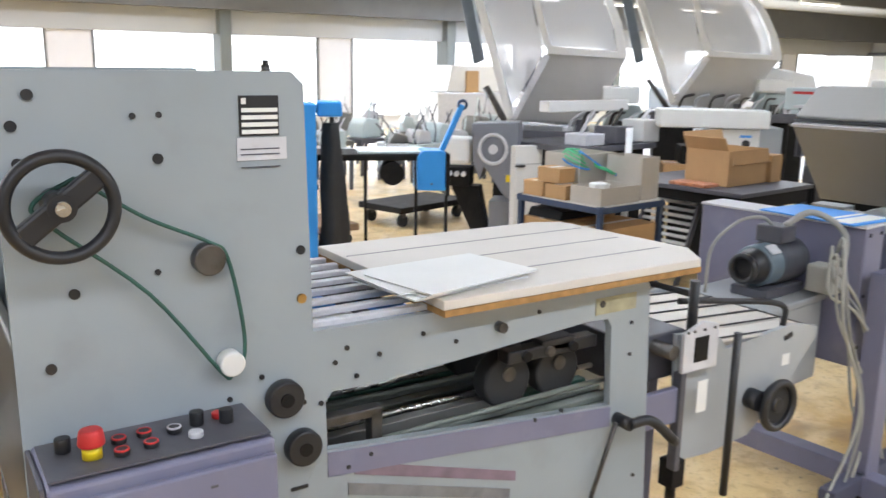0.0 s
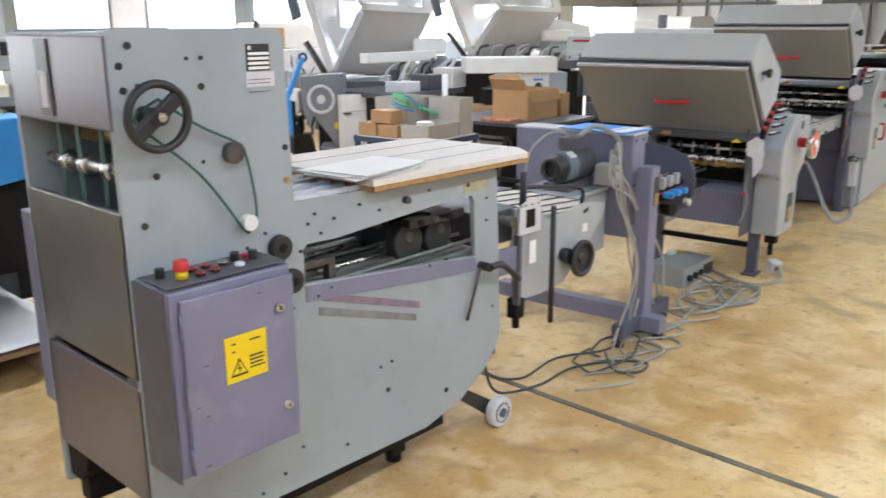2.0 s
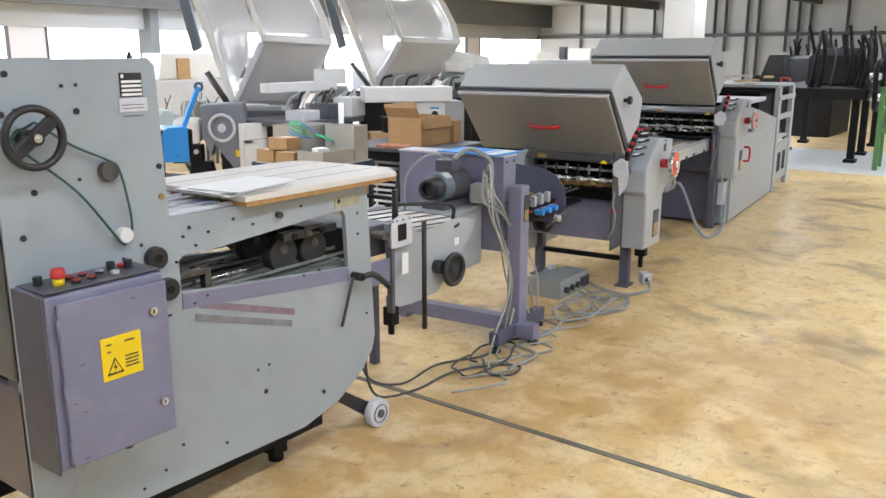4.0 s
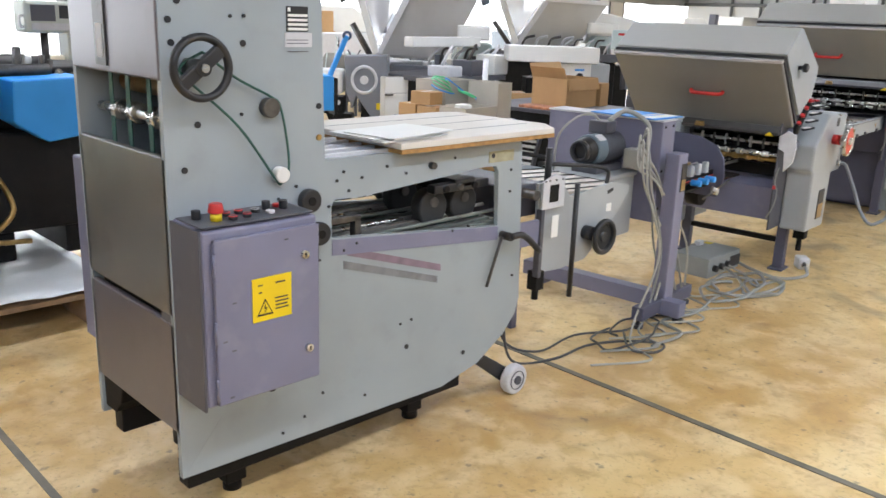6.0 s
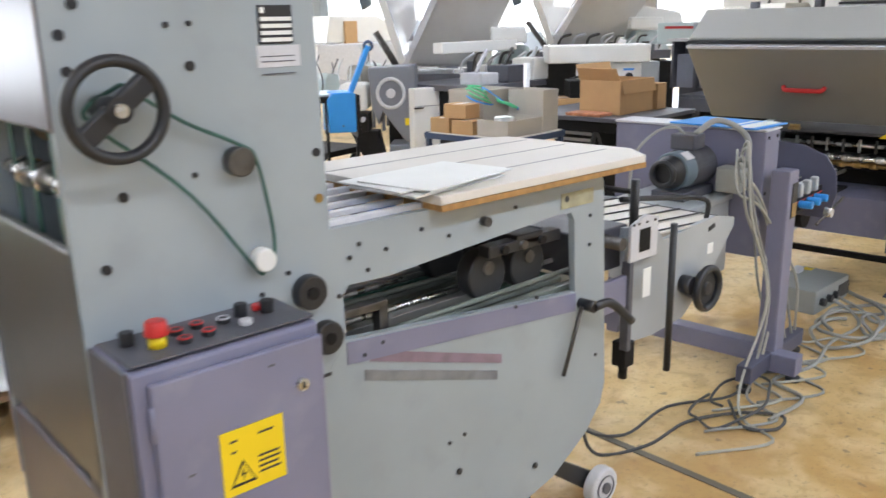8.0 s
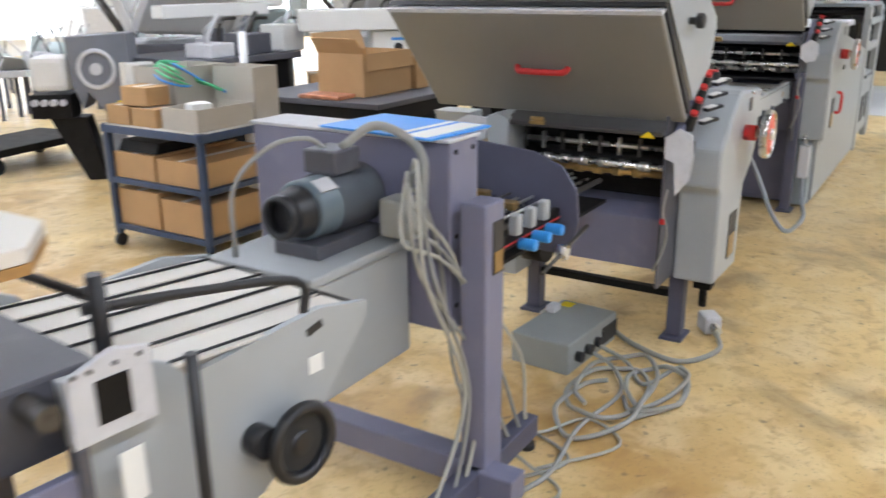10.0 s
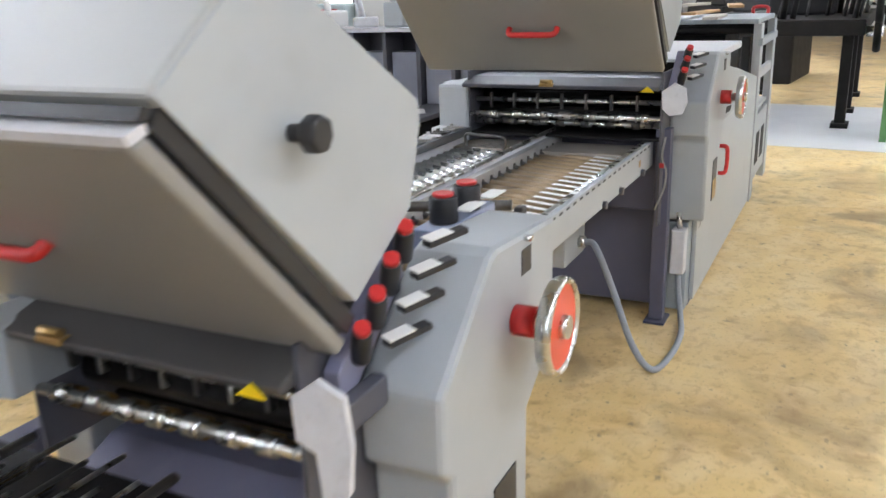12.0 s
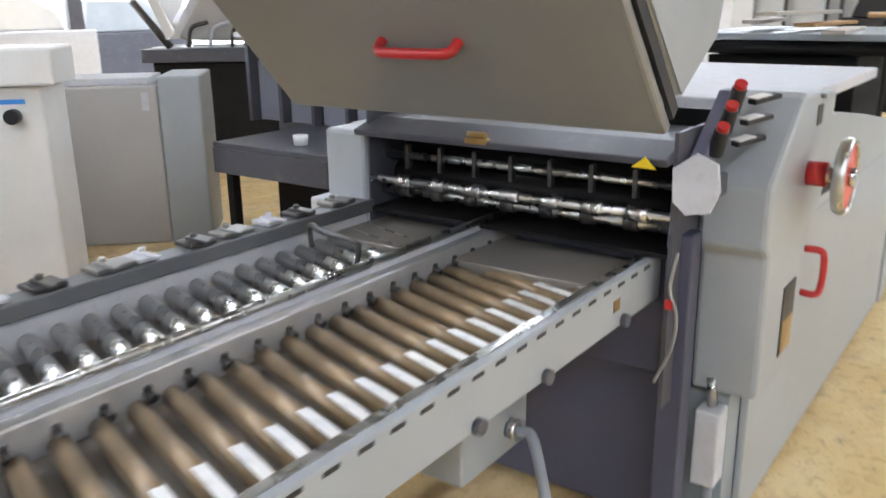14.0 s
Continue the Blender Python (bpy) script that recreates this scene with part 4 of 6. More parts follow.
    part("hinge_clip", joined(box(-0.345, -0.32, 0.44, 0.50, 0.872 + z, 0.885 + z, 0.002), cyl((-0.335, 0.445, 0.892 + z), (-0.335, 0.495, 0.892 + z), 0.009, 8)), BRASS, ob)
    part("warning_triangle", turned(prism([(0.02, 0.0), (0.075, 0.0), (0.045, 0.024)], "x", -0.003, 0.0, 0), Matrix.Translation((-0.342, 0, 0.858 + z))), YELLOW, ob, "yellow warning triangle")
    part("end_flap", prism([(-0.10, 0.875 + z), (-0.055, 0.895 + z), (-0.008, 0.86 + z), (-0.012, 0.79 + z)] + ([(-0.045, 0.775 + z), (-0.055, 0.66 + z), (-0.10, 0.72 + z), (-0.108, 0.80 + z)] if dz < 0.05 else [(-0.04, 0.765 + z), (-0.09, 0.775 + z), (-0.108, 0.82 + z)]), "x", -0.325, -0.313, 0), LABEL, ob, "pale loose end flap")
    part("flap_arm", box(-0.312, -0.15, -0.07, -0.04, 0.78 + z, 0.83 + z, 0.004), DGREY, ob)
    part("hanging_wire", tube([(-0.32, -0.03, 0.68 + z), (-0.325, -0.02, 0.60 + z), (-0.33, -0.04, 0.54 + z), (-0.325, -0.03, 0.46 + z), (-0.335, 0.0, 0.38 + z)], 0.004, 6), CABLE, ob)
    part("wire_tag", box(-0.335, -0.318, -0.03, -0.012, 0.555 + z, 0.575 + z, 0.002), RED, ob)
    # frame
    bt = 0.655 + z
    part("front_beam", prism([(-0.22, bt - 0.31), (-0.22, bt - 0.13), (-0.17, bt), (-0.04, bt), (-0.04, bt - 0.31)] if dz > 0.05 else [(-0.225, 0.345), (-0.225, 0.54), (-0.135, 0.575), (-0.04, 0.58), (-0.04, 0.345)], "y", 0.01, wide + 0.022, 0.006), PURPLE if dz < 0.05 else DPURPLE, ob, "violet-grey cross beam")
    for y in (-0.005, wide + 0.032):
        part("leg", box(leg_du - 0.025, leg_du + 0.035, y - 0.03, y + 0.03, 0.012, 0.70 + z, 0.004), DPURPLE, ob, "dark violet leg")
        part("foot_plate", box(leg_du - 0.06, leg_du + 0.07, y - 0.045, y + 0.045, 0.0, 0.012, 0.002), DPURPLE, ob)
    part("lower_bar", box(-0.02, 0.02, 0.02, wide, 0.17 + z, 0.20 + z, 0.004), VOID, ob)
    part("under_foot", joined(box(0.05, 0.12, -0.12, -0.05, 0.20 + z, 0.28 + z, 0.005), cyl((0.085, -0.085, 0.12 + z), (0.085, -0.085, 0.2 + z), 0.016, 12)), VOID, ob)
    # control knobs on the slope
    for k in range(knobs):
        t = k / 3
        x, zz = -0.205 + 0.145 * t, 0.895 + z + 0.120 * t
        kn = part("knob", cyl((x + 0.01, -0.05, zz - 0.02), (x - 0.012, -0.07, zz + 0.035), 0.018, 18, 0.016, 0.003), BLACK, ob, "black knob with a red cap")
        part("knob_cap", cyl((x - 0.012, -0.07, zz + 0.035), (x - 0.018, -0.074, zz + 0.046), 0.0135, 16), RED, kn)
        part("pointer", turned(box(0.0, 0.085, -0.012, 0.012, -0.006, 0.006, 0.004), Matrix.Translation((x + 0.03, -0.085, zz + 0.0)) @ Matrix.Rotation(radians(-8), 4, "Y") @ Matrix.Rotation(radians(-25), 4, "Z")), BLACK, kn)
        part("tag", turned(box(0.0, 0.05, -0.014, 0.014, 0.008, 0.010, 0), Matrix.Translation((x + 0.03, -0.085, zz + 0.0)) @ Matrix.Rotation(radians(-8), 4, "Y") @ Matrix.Rotation(radians(-25), 4, "Z")), WHITE, kn, "white paper tag")
    part("knob_bar", prism([(-0.25, 0.83 + z), (-0.20, 0.83 + z), (-0.04, 0.96 + z), (-0.04, 1.0 + z), (-0.09, 1.0 + z), (-0.25, 0.87 + z)], "y", -0.045, -0.015, 0.003), PURPLE, ob)
    # the raised hood
    hm = Matrix.Translation((hood_du, -0.02 if dz < 0.05 else 0.0, hood_dz))
    part("hood_front", turned(prism([(-0.262, 0.905), (-0.235, 0.92), (-0.572, 1.285), (-0.60, 1.275)], "y", -0.035, 0.965, 0.008), hm), WARM, ob, "warm grey front of the raised hood")
    part("hood_lip", turned(prism([(-0.572, 1.285), (-0.60, 1.275), (-0.606, 1.287), (-0.575, 1.297)], "y", -0.037, 0.967, 0), hm), LABEL, ob)
    part("gasket", turned(prism([(-0.575, 1.298), (-0.590, 1.300), (-0.580, 1.314), (-0.566, 1.310)], "y", -0.040, 0.97, 0), hm), BLACK, ob, "black rubber gasket")
    part("gasket", turned(prism([(-0.243, 0.935), (-0.222, 0.955), (-0.553, 1.312), (-0.571, 1.290)], "y", -0.040, -0.030, 0), hm), BLACK, ob)
    body = [(-0.222, 0.975), (-0.573, 1.325), (-0.39, 1.462), (-0.36, 1.462), (0.0, 1.25), (0.005, 1.215), (-0.04, 1.08)]
    part("hood_body", turned(prism(body, "y", -0.042, 0.97, 0.008), hm), LIDM, ob, "pale grey body of the raised hood")
    part("hood_side", turned(prism([(x * 0.985 - 0.004, 1.2 + (zz - 1.2) * 0.98) for x, zz in body], "y", -0.046, -0.0425, 0), hm), PALE, ob, "pale grey side plate")
    k = part("hood_knob", turned(joined(cyl((-0.345, -0.095, 1.250), (-0.345, -0.07, 1.250), 0.026, 7, bev=0.005), cyl((-0.345, -0.07, 1.250), (-0.345, -0.046, 1.250), 0.012, 12)), hm), BLACK, ob, "black star knob")
    # the red bow handle on the hood
    nrm = Vector((-0.735, 0, -0.678))
    mid = Vector((-0.415, 0.43, 1.105 if dz < 0.05 else 1.088))
    along = Vector((0, 1, 0))
    pts = [mid + along * a + nrm * d for a, d in ((-0.095, 0.0), (-0.095, 0.028), (-0.085, 0.042), (-0.06, 0.045), (0.06, 0.045), (0.085, 0.042), (0.095, 0.028), (0.095, 0.0))]
    part("hood_handle", turned(tube(pts, 0.0115, 10, 4), hm), RED, ob, "red plastic bow handle")
    return ob


f_one = folder("folding_unit", 0.0, 0.0, 0.0, 0.0, 0.0, 4, "grey folding unit with raised hood and red handwheel")
f_two = folder("folding_unit", 2.49, 0.15, -0.18, 0.19, -0.22, 3, "second grey folding unit, its hood raised, joined to rollers")

# ---- the roller table between the folding units ----
rt = thing("roller_table", FM, "angled roller table with bright steel side rails", "roller conveyor")
part("front_rail", box(0.45, 2.25, 0.035, 0.055, 0.695, 0.80, 0.003), PALE, rt, "pale grey side rail")
part("rail_lip", box(0.45, 2.25, 0.0555, 0.075, 0.79, 0.80, 0.001), STEEL, rt)
part("back_rail", box(0.35, 2.25, 0.85, 0.87, 0.70, 0.83, 0.003), LABEL, rt)
part("bed_sheet", box(0.45, 2.25, 0.06, 0.845, 0.70, 0.715, 0), BEDM, rt)
part("end_sheet", box(2.02, 2.25, 0.06, 0.845, 0.716, 0.775, 0.002), BEDM, rt)
me_a = me_b = None
for k in range(25):
    x = 0.50 + 0.0632 * k
    if me_a is None:
        a = part("roller", cyl((0, 0.085, 0.752), (0.105, 0.44, 0.752), 0.0165, 14), ROLLER, rt)
        b = part("roller", cyl((0.05, 0.51, 0.757), (0.145, 0.83, 0.757), 0.0185, 14), STEEL, rt)
        # flat white sliver on each roller: a window highlight made as a part
        s = part("roller_strip", turned(box(-0.0105, 0.0105, 0.0, 0.122, 0.7690, 0.7702, 0), Matrix.Translation((0.003, 0.092, 0)) @ Matrix.Rotation(radians(-16.5), 4, "Z")), material("white_roller_glint", (0.92, 0.92, 0.90), 0.3, 0.0, 0.05, 20), rt, "white glint painted on the roller")
        me_a, me_b, me_s = a.data, b.data, s.data
        for o in (a, b, s):
            o.location.x = x
    else:
        for nm, me in (("roller", me_a), ("roller", me_b), ("roller_strip", me_s)):
            o = new(nm, me)
            o.parent = rt
            o.location.x = x
            if nm == "roller_strip":
                tagged(o, "white glint painted on the roller")
for k in range(26):
    x = 0.50 + 0.066 * k
    part("rail_mark", box(x, x + 0.030, 0.0335, 0.0348, 0.785, 0.792, 0), BLACK, rt)
part("centre_rail", box(0.40, 2.38, 0.448, 0.480, 0.74, 0.803, 0.004), material("brushed_aluminium", (0.62, 0.62, 0.62), 0.42, 0.7, 0.08, 12, 0.05), rt, "bright aluminium centre rail")
part("centre_rail", box(0.40, 2.38, 0.486, 0.497, 0.77, 0.812, 0.002), LABEL, rt)
part("centre_rod", cyl((0.40, 0.48, 0.825), (2.3, 0.48, 0.825), 0.009, 10), STEEL, rt)
# small dark clips stand in for the row of shadows along the rail
for k in range(22):
    x = 0.60 + 0.075 * k
    part("ball_clip", joined(cyl((x, 0.432, 0.762), (x, 0.452, 0.770), 0.009, 10), box(x - 0.006, x + 0.006, 0.442, 0.454, 0.75, 0.782, 0.002)), DSTEEL, rt)
part("back_guide", box(0.75, 2.20, 0.835, 0.90, 0.80, 0.835, 0.004), material("slate_guide", (0.15, 0.155, 0.16), 0.4, 0.3, 0.1, 8), rt, "dark grey guide with clamps")
for k in range(12):
    x = 0.80 + 0.112 * k + 0.02 * (k % 2)
    part("clamp", joined(box(x, x + 0.05 + 0.02 * (k % 3), 0.85, 0.91, 0.835, 0.846, 0.003), box(x + 0.02, x + 0.035, 0.82, 0.90, 0.846, 0.853, 0.002), cyl((x + 0.03, 0.88, 0.846), (x + 0.03, 0.88, 0.862), 0.008, 10)), (LABEL, DSTEEL, STEELP)[k % 3], rt)
part("stop_arm", cyl((0.55, 0.78, 0.86), (0.72, 0.06, 0.89), 0.014, 12), DSTEEL, rt)
part("stop_block", joined(box(0.56, 0.68, 0.42, 0.56, 0.81, 0.87, 0.008), cyl((0.62, 0.49, 0.87), (0.62, 0.49, 0.91), 0.018, 12)), LABEL, rt, "worn grey sliding block")
part("stop_lever", box(0.665, 0.70, 0.01, 0.034, 0.69, 0.90, 0.005), DSTEEL, rt, "brown-black stop lever")
part("wire_handle", tube([(1.75, 0.50, 0.82), (1.75, 0.50, 0.87), (1.76, 0.60, 0.875), (1.80, 0.68, 0.87), (1.80, 0.68, 0.82)], 0.006, 8), DSTEEL, rt)
for x, k in ((0.27, 0), (0.385, 1)):
    kn = part("knob", cyl((x, 0.03, 0.965), (x, 0.03, 1.02), 0.030, 20, bev=0.004), BLACK, rt, "black knob with red cap")
    part("knob_cap", cyl((x, 0.03, 1.02), (x, 0.03, 1.027), 0.022, 18), RED, kn)
    part("tag", box(x + 0.02, x + 0.10, -0.02, 0.015, 0.985, 0.988, 0), WHITE, kn)
part("knob_plate", box(0.20, 0.47, 0.0, 0.07, 0.90, 0.964, 0.004), material("light_blue_grey_enamel", (0.28, 0.32, 0.44), 0.4, 0, 0.08, 6), rt, "light blue-grey bracket")
part("cross_rail", box(0.28, 0.33, 0.07, 0.84, 0.87, 0.92, 0.004), DPURPLE, rt)
part("cross_rail", box(0.40, 0.44, 0.07, 0.84, 0.82, 0.87, 0.004), DGREY, rt)
for x in (0.55, 0.63, 0.72):
    for y in (0.56, 0.66, 0.76):
        part("feed_clip", joined(box(x, x + 0.04, y, y + 0.05, 0.785, 0.825, 0.004), cyl((x + 0.02, y + 0.02, 0.825), (x + 0.02, y + 0.02, 0.84), 0.012, 8)), STEEL if (x + y) % 0.2 > 0.1 else DSTEEL, rt)
part("box_hanger", box(1.88, 1.94, 0.30, 0.36, 0.52, 0.70, 0.003), DGREY, rt)
sb = part("switch_box", box(1.78, 2.05, 0.26, 0.40, 0.36, 0.525, 0.006), PALE, rt, "pale grey switch box")
part("socket", cyl((1.97, 0.235, 0.42), (1.97, 0.26, 0.42), 0.024, 16), STEEL, sb)
for x in (1.50, 1.72, 2.05):
    part("rail_bolt", cyl((x, 0.022, 0.705), (x, 0.035, 0.705), 0.014, 10), DGREY, rt)
part("rail_plate", box(2.0, 2.03, 0.0335, 0.0348, 0.735, 0.76, 0), BRASS, rt)
leg = part("table_leg", joined(cyl((1.64, 0.46, 0.16), (1.64, 0.46, 0.70), 0.03, 16), box(1.44, 1.74, 0.42, 0.50, 0.13, 0.16, 0.005), box(1.60, 1.69, 0.34, 0.60, 0.13, 0.16, 0.005)), DGREY, rt, "dark grey pedestal leg")
leg.location.x = 0.05
for x, y in ((1.52, 0.46), (1.72, 0.38)):
    c = part("castor", cyl((x, y - 0.02, 0.045), (x, y + 0.02, 0.045), 0.045, 24, bev=0.006), WHITE if y < 0.4 else BLACK, rt, "small castor wheel")
    part("castor_fork", box(x - 0.02, x + 0.02, y - 0.028, y + 0.028, 0.07, 0.13, 0.004), LABEL, c)
part("tie_bar", box(1.3, 2.22, 0.70, 0.74, 0.12, 0.15, 0.003), PURPLE, rt)
es2 = thing("stop_station", FM @ pose(2.22, 0.90, 0.0), "grey box with a red and yellow stop button", "stop button")
part("station_box", box(-0.10, 0.10, -0.01, 0.10, 0.79, 0.835, 0.006), LABEL, es2)
part("station_collar", cyl((0.05, 0.03, 0.835), (0.05, 0.03, 0.848), 0.018, 16), YELLOW, es2)
part("station_button", cyl((0.05, 0.03, 0.848), (0.05, 0.03, 0.872), 0.02, 18, 0.016, 0.003), RED, es2, "red mushroom button")
part("station_stem", box(-0.03, 0.0, 0.02, 0.06, 0.0, 0.79, 0.003), DGREY, es2)

# ---- cabinet below and behind the second folding unit ----
cab = thing("folder_cabinet", FM, "pale grey machine cabinet with red bow handle", "machine cabinet")
part("panel", box(2.50, 4.50, -0.12, -0.10, 0.03, 0.76, 0.004), PALE, cab, "pale grey lower panel")
part("body", box(2.50, 4.50, -0.099, 0.85, 0.0, 0.75, 0.004), DPURPLE, cab)
part("front_panel", box(2.36, 2.38, 0.03, 0.86, 0.04, 0.70, 0.004), DPURPLE, cab, "dark violet panel under the rollers")
part("plinth", box(2.40, 2.50, -0.10, 0.02, 0.012, 0.42, 0.004), GREY, cab)
part("connector", box(2.33, 2.40, -0.10, -0.04, 0.20, 0.40, 0.006), LABEL, cab, "grey connector box")
part("connector_arm", cyl((2.37, -0.07, 0.40), (2.38, -0.06, 0.47), 0.012, 10), STEEL, cab)
part("bow_handle", tube([(2.94, -0.12, 0.665), (2.94, -0.16, 0.665), (2.965, -0.168, 0.64), (2.965, -0.168, 0.56), (2.94, -0.16, 0.535), (2.94, -0.12, 0.535)], 0.010, 10, 4), RED, cab, "red bow handle")
part("arch_panel", prism([(2.86, 0.76), (2.86, 0.98), (3.0, 1.03), (3.2, 1.02), (3.6, 0.97), (4.5, 0.84), (4.5, 0.76)], "y", -0.12, -0.10, 0.003), PALE, cab)
part("arch_slot", prism([(3.0, 0.80), (3.05, 0.83), (3.35, 0.81), (3.30, 0.785)], "y", -0.124, -0.1195, 0), VOID, cab)
part("upper_shelf", box(2.86, 4.20, -0.05, 0.85, 1.04, 1.08, 0.006), LABEL, cab, "pale grey delivery top")
# added black block for the shade within the cabinet
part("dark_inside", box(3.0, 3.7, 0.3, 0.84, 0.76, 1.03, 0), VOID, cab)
for k in range(5):
    x = 3.1 + 0.16 * k
    part("inner_shaft", cyl((x, -0.04, 0.90), (x, 0.85, 0.90), 0.02, 12), DSTEEL if k % 2 else STEEL, cab)
dl = thing("delivery_machine", FM @ pose(0.78, 0, 0), "open grey delivery frame with rollers and brown boards on top", "machine frame")
for x in (3.80, 4.66):
    part("upright", box(x, x + 0.14, -0.12, -0.07, 0.0, 1.16, 0.005), PALE, dl)
    part("upright", box(x, x + 0.14, 0.82, 0.87, 0.0, 1.16, 0.005), PALE, dl)
part("side_sheet", box(3.94, 4.66, -0.11, -0.09, 0.10, 0.55, 0.003), PALE, dl)
for x in (4.05, 4.35):
    part("sheet_hole", box(x, x + 0.18, -0.113, -0.1095, 0.20, 0.42, 0.003), VOID, dl)
part("top_frame", box(3.78, 4.82, -0.10, 0.86, 1.16, 1.19, 0.004), GREY, dl)
# black filler block, so that the open frame looks shaded inside
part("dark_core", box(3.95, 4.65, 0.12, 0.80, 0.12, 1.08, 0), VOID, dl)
for k in range(7):
    part("inner_part", joined(box(3.98 + 0.095 * k, 4.03 + 0.095 * k, -0.03, 0.10, 0.60, 0.66 + 0.03 * (k % 3), 0.004), cyl((4.0 + 0.095 * k, 0.04, 0.66), (4.02 + 0.095 * k, 0.04, 0.74 + 0.02 * (k % 2)), 0.012, 10)), (DSTEEL, LABEL, STEELP)[k % 3], dl)
part("middle_shelf", box(3.90, 4.70, -0.10, 0.11, 0.575, 0.598, 0.003), PALE, dl)
part("upper_rail", box(3.80, 4.80, -0.13, -0.101, 1.02, 1.07, 0.003), GREY, dl)
for k in range(9):
    part("roller", cyl((3.85 + 0.11 * k, -0.07, 1.12), (3.85 + 0.11 * k, 0.82, 1.12), 0.025, 12), VOID, dl)
part("rail", box(3.94, 4.66, -0.115, -0.085, 0.80, 0.86, 0.003), PALE, dl)
part("handle", tube([(4.8, -0.05, 1.19), (4.8, -0.05, 1.23), (4.8, 0.0, 1.24), (4.8, 0.05, 1.23), (4.8, 0.05, 1.19)], 0.012, 8), RED, dl)
for k, (x, y, a) in enumerate(((4.0, 0.2, 3), (4.35, 0.35, -6), (4.2, 0.6, 4), (4.55, 0.15, 9), (4.1, 0.42, -14))):
    solid("strip_board", box(-0.32, 0.32, -0.05, 0.05, 0, 0.018, 0.003), CARD if k % 2 else CARDG, "loose brown board strip on the delivery frame", "board", "boards on the delivery frame", FM @ pose(x + 0.78, y, 1.191 + 0.019 * k, 0, 0, a))


# ---- cables on the floor ----
def cable(pts, r=0.008, mat=CABLE, label="grey cable lying in loops on the floor"):
    return solid("cable", tube(pts, r, 8, 6), mat, label, "cable", "loose cables")


def loop(cx, cy, rx, ry, turns, start, drift=(0.0, 0.0)):
    n = int(turns * 10)
    return [(cx + drift[0] * i / n + rx * (1 + 0.12 * math.sin(i * 1.7)) * math.cos(start + i * 0.628), cy + drift[1] * i / n + ry * (1 + 0.10 * math.cos(i * 2.1)) * math.sin(start + i * 0.628), 0.010 + 0.006 * (i % 4)) for i in range(n + 1)]


random.seed(4)
for k in range(7):
    ex, ey = -1.95 + 0.17 * k, -0.02 + 0.05 * (k % 3)
    jx, jy = random.uniform(-0.07, 0.07), random.uniform(-0.04, 0.04)
    pts = [(-1.47, 0.28, 0.84 + 0.015 * k), (-1.50 - 0.01 * k + jx * 0.5, 0.22, 0.97 - 0.03 * k), (-1.53 + 0.02 * k + jx, 0.20 + jy, 0.70), (-1.50 + 0.05 * k - jx, 0.15 + jy, 0.36), (-1.62 + 0.10 * k + jx, 0.12, 0.06), (ex + 0.1, ey + 0.05, 0.012), (ex, ey - 0.10, 0.010), (ex - 0.25, ey + 0.06, 0.012)]
    cable(drop(pts, FM), 0.0055, CABLE if k % 2 else material("pale_cable", (0.40, 0.39, 0.34), 0.5, 0, 0.05, 10), "grey cable hanging from the motor to the floor")
cable(drop([(-1.56, 0.46, 0.985), (-1.62, 0.47, 1.02), (-1.72, 0.50, 1.01), (-1.79, 0.55, 0.92), (-1.78, 0.57, 0.75)], FM), 0.006, CABLE, "thin grey cable arching over the motor")
cable(drop([(-1.55, 0.42, 0.99), (-1.48, 0.36, 1.04), (-1.44, 0.26, 0.98), (-1.46, 0.24, 0.86)], FM), 0.012, CABLE, "thick grey cable from the motor")
cable(drop(loop(-0.75, 0.02, 0.24, 0.13, 2.4, 0.4, (0.25, 0.02)), FM), 0.0085)
cable(drop(loop(-0.55, -0.12, 0.17, 0.10, 1.6, 2.0, (0.1, 0.05)), FM), 0.0085)
cable(drop([(-0.43, 0.17, 0.055), (-0.46, 0.08, 0.03), (-0.60, 0.0, 0.010), (-0.9, 0.03, 0.012), (-1.2, 0.0, 0.012), (-1.45, 0.07, 0.012), (-1.55, -0.08, 0.012), (-1.8, -0.05, 0.012)], FM), 0.008)
cable(drop([(-0.36, 0.17, 0.055), (-0.37, 0.06, 0.02), (-0.5, -0.05, 0.012), (-0.3, -0.12, 0.012), (-0.55, -0.2, 0.012), (-0.75, -0.10, 0.012)], FM), 0.008)
cable(drop([(0.05, -0.16, 0.03), (-0.08, -0.20, 0.014), (-0.25, -0.10, 0.012), (-0.20, 0.1, 0.02), (-0.05, 0.3, 0.02), (-0.15, 0.42, 0.02), (-0.29, 0.45, 0.10), (-0.29, 0.41, 0.135)], FM), 0.010)
cable([(1.55, 1.60, 0.36), (1.56, 1.62, 0.15), (1.62, 1.60, 0.012), (1.80, 1.52, 0.009), (2.05, 1.52, 0.009), (2.25, 1.42, 0.009), (2.33, 1.30, 0.009), (2.22, 1.27, 0.009), (2.15, 1.36, 0.012), (2.3, 1.50, 0.014)], 0.006, DCABLE, "dark cable curling over the floor")
cable([(1.57, 1.66, 0.40), (1.62, 1.68, 0.1), (1.80, 1.62, 0.010), (2.1, 1.64, 0.009), (2.35, 1.52, 0.010), (2.6, 1.56, 0.009), (2.75, 1.46, 0.009)], 0.0055, DCABLE, "dark cable curling over the floor")
cable(drop(loop(-1.85, 0.12, 0.22, 0.10, 1.3, 1.0, (0.25, -0.02)), FM), 0.0055, DCABLE, "dark cable curling over the floor")
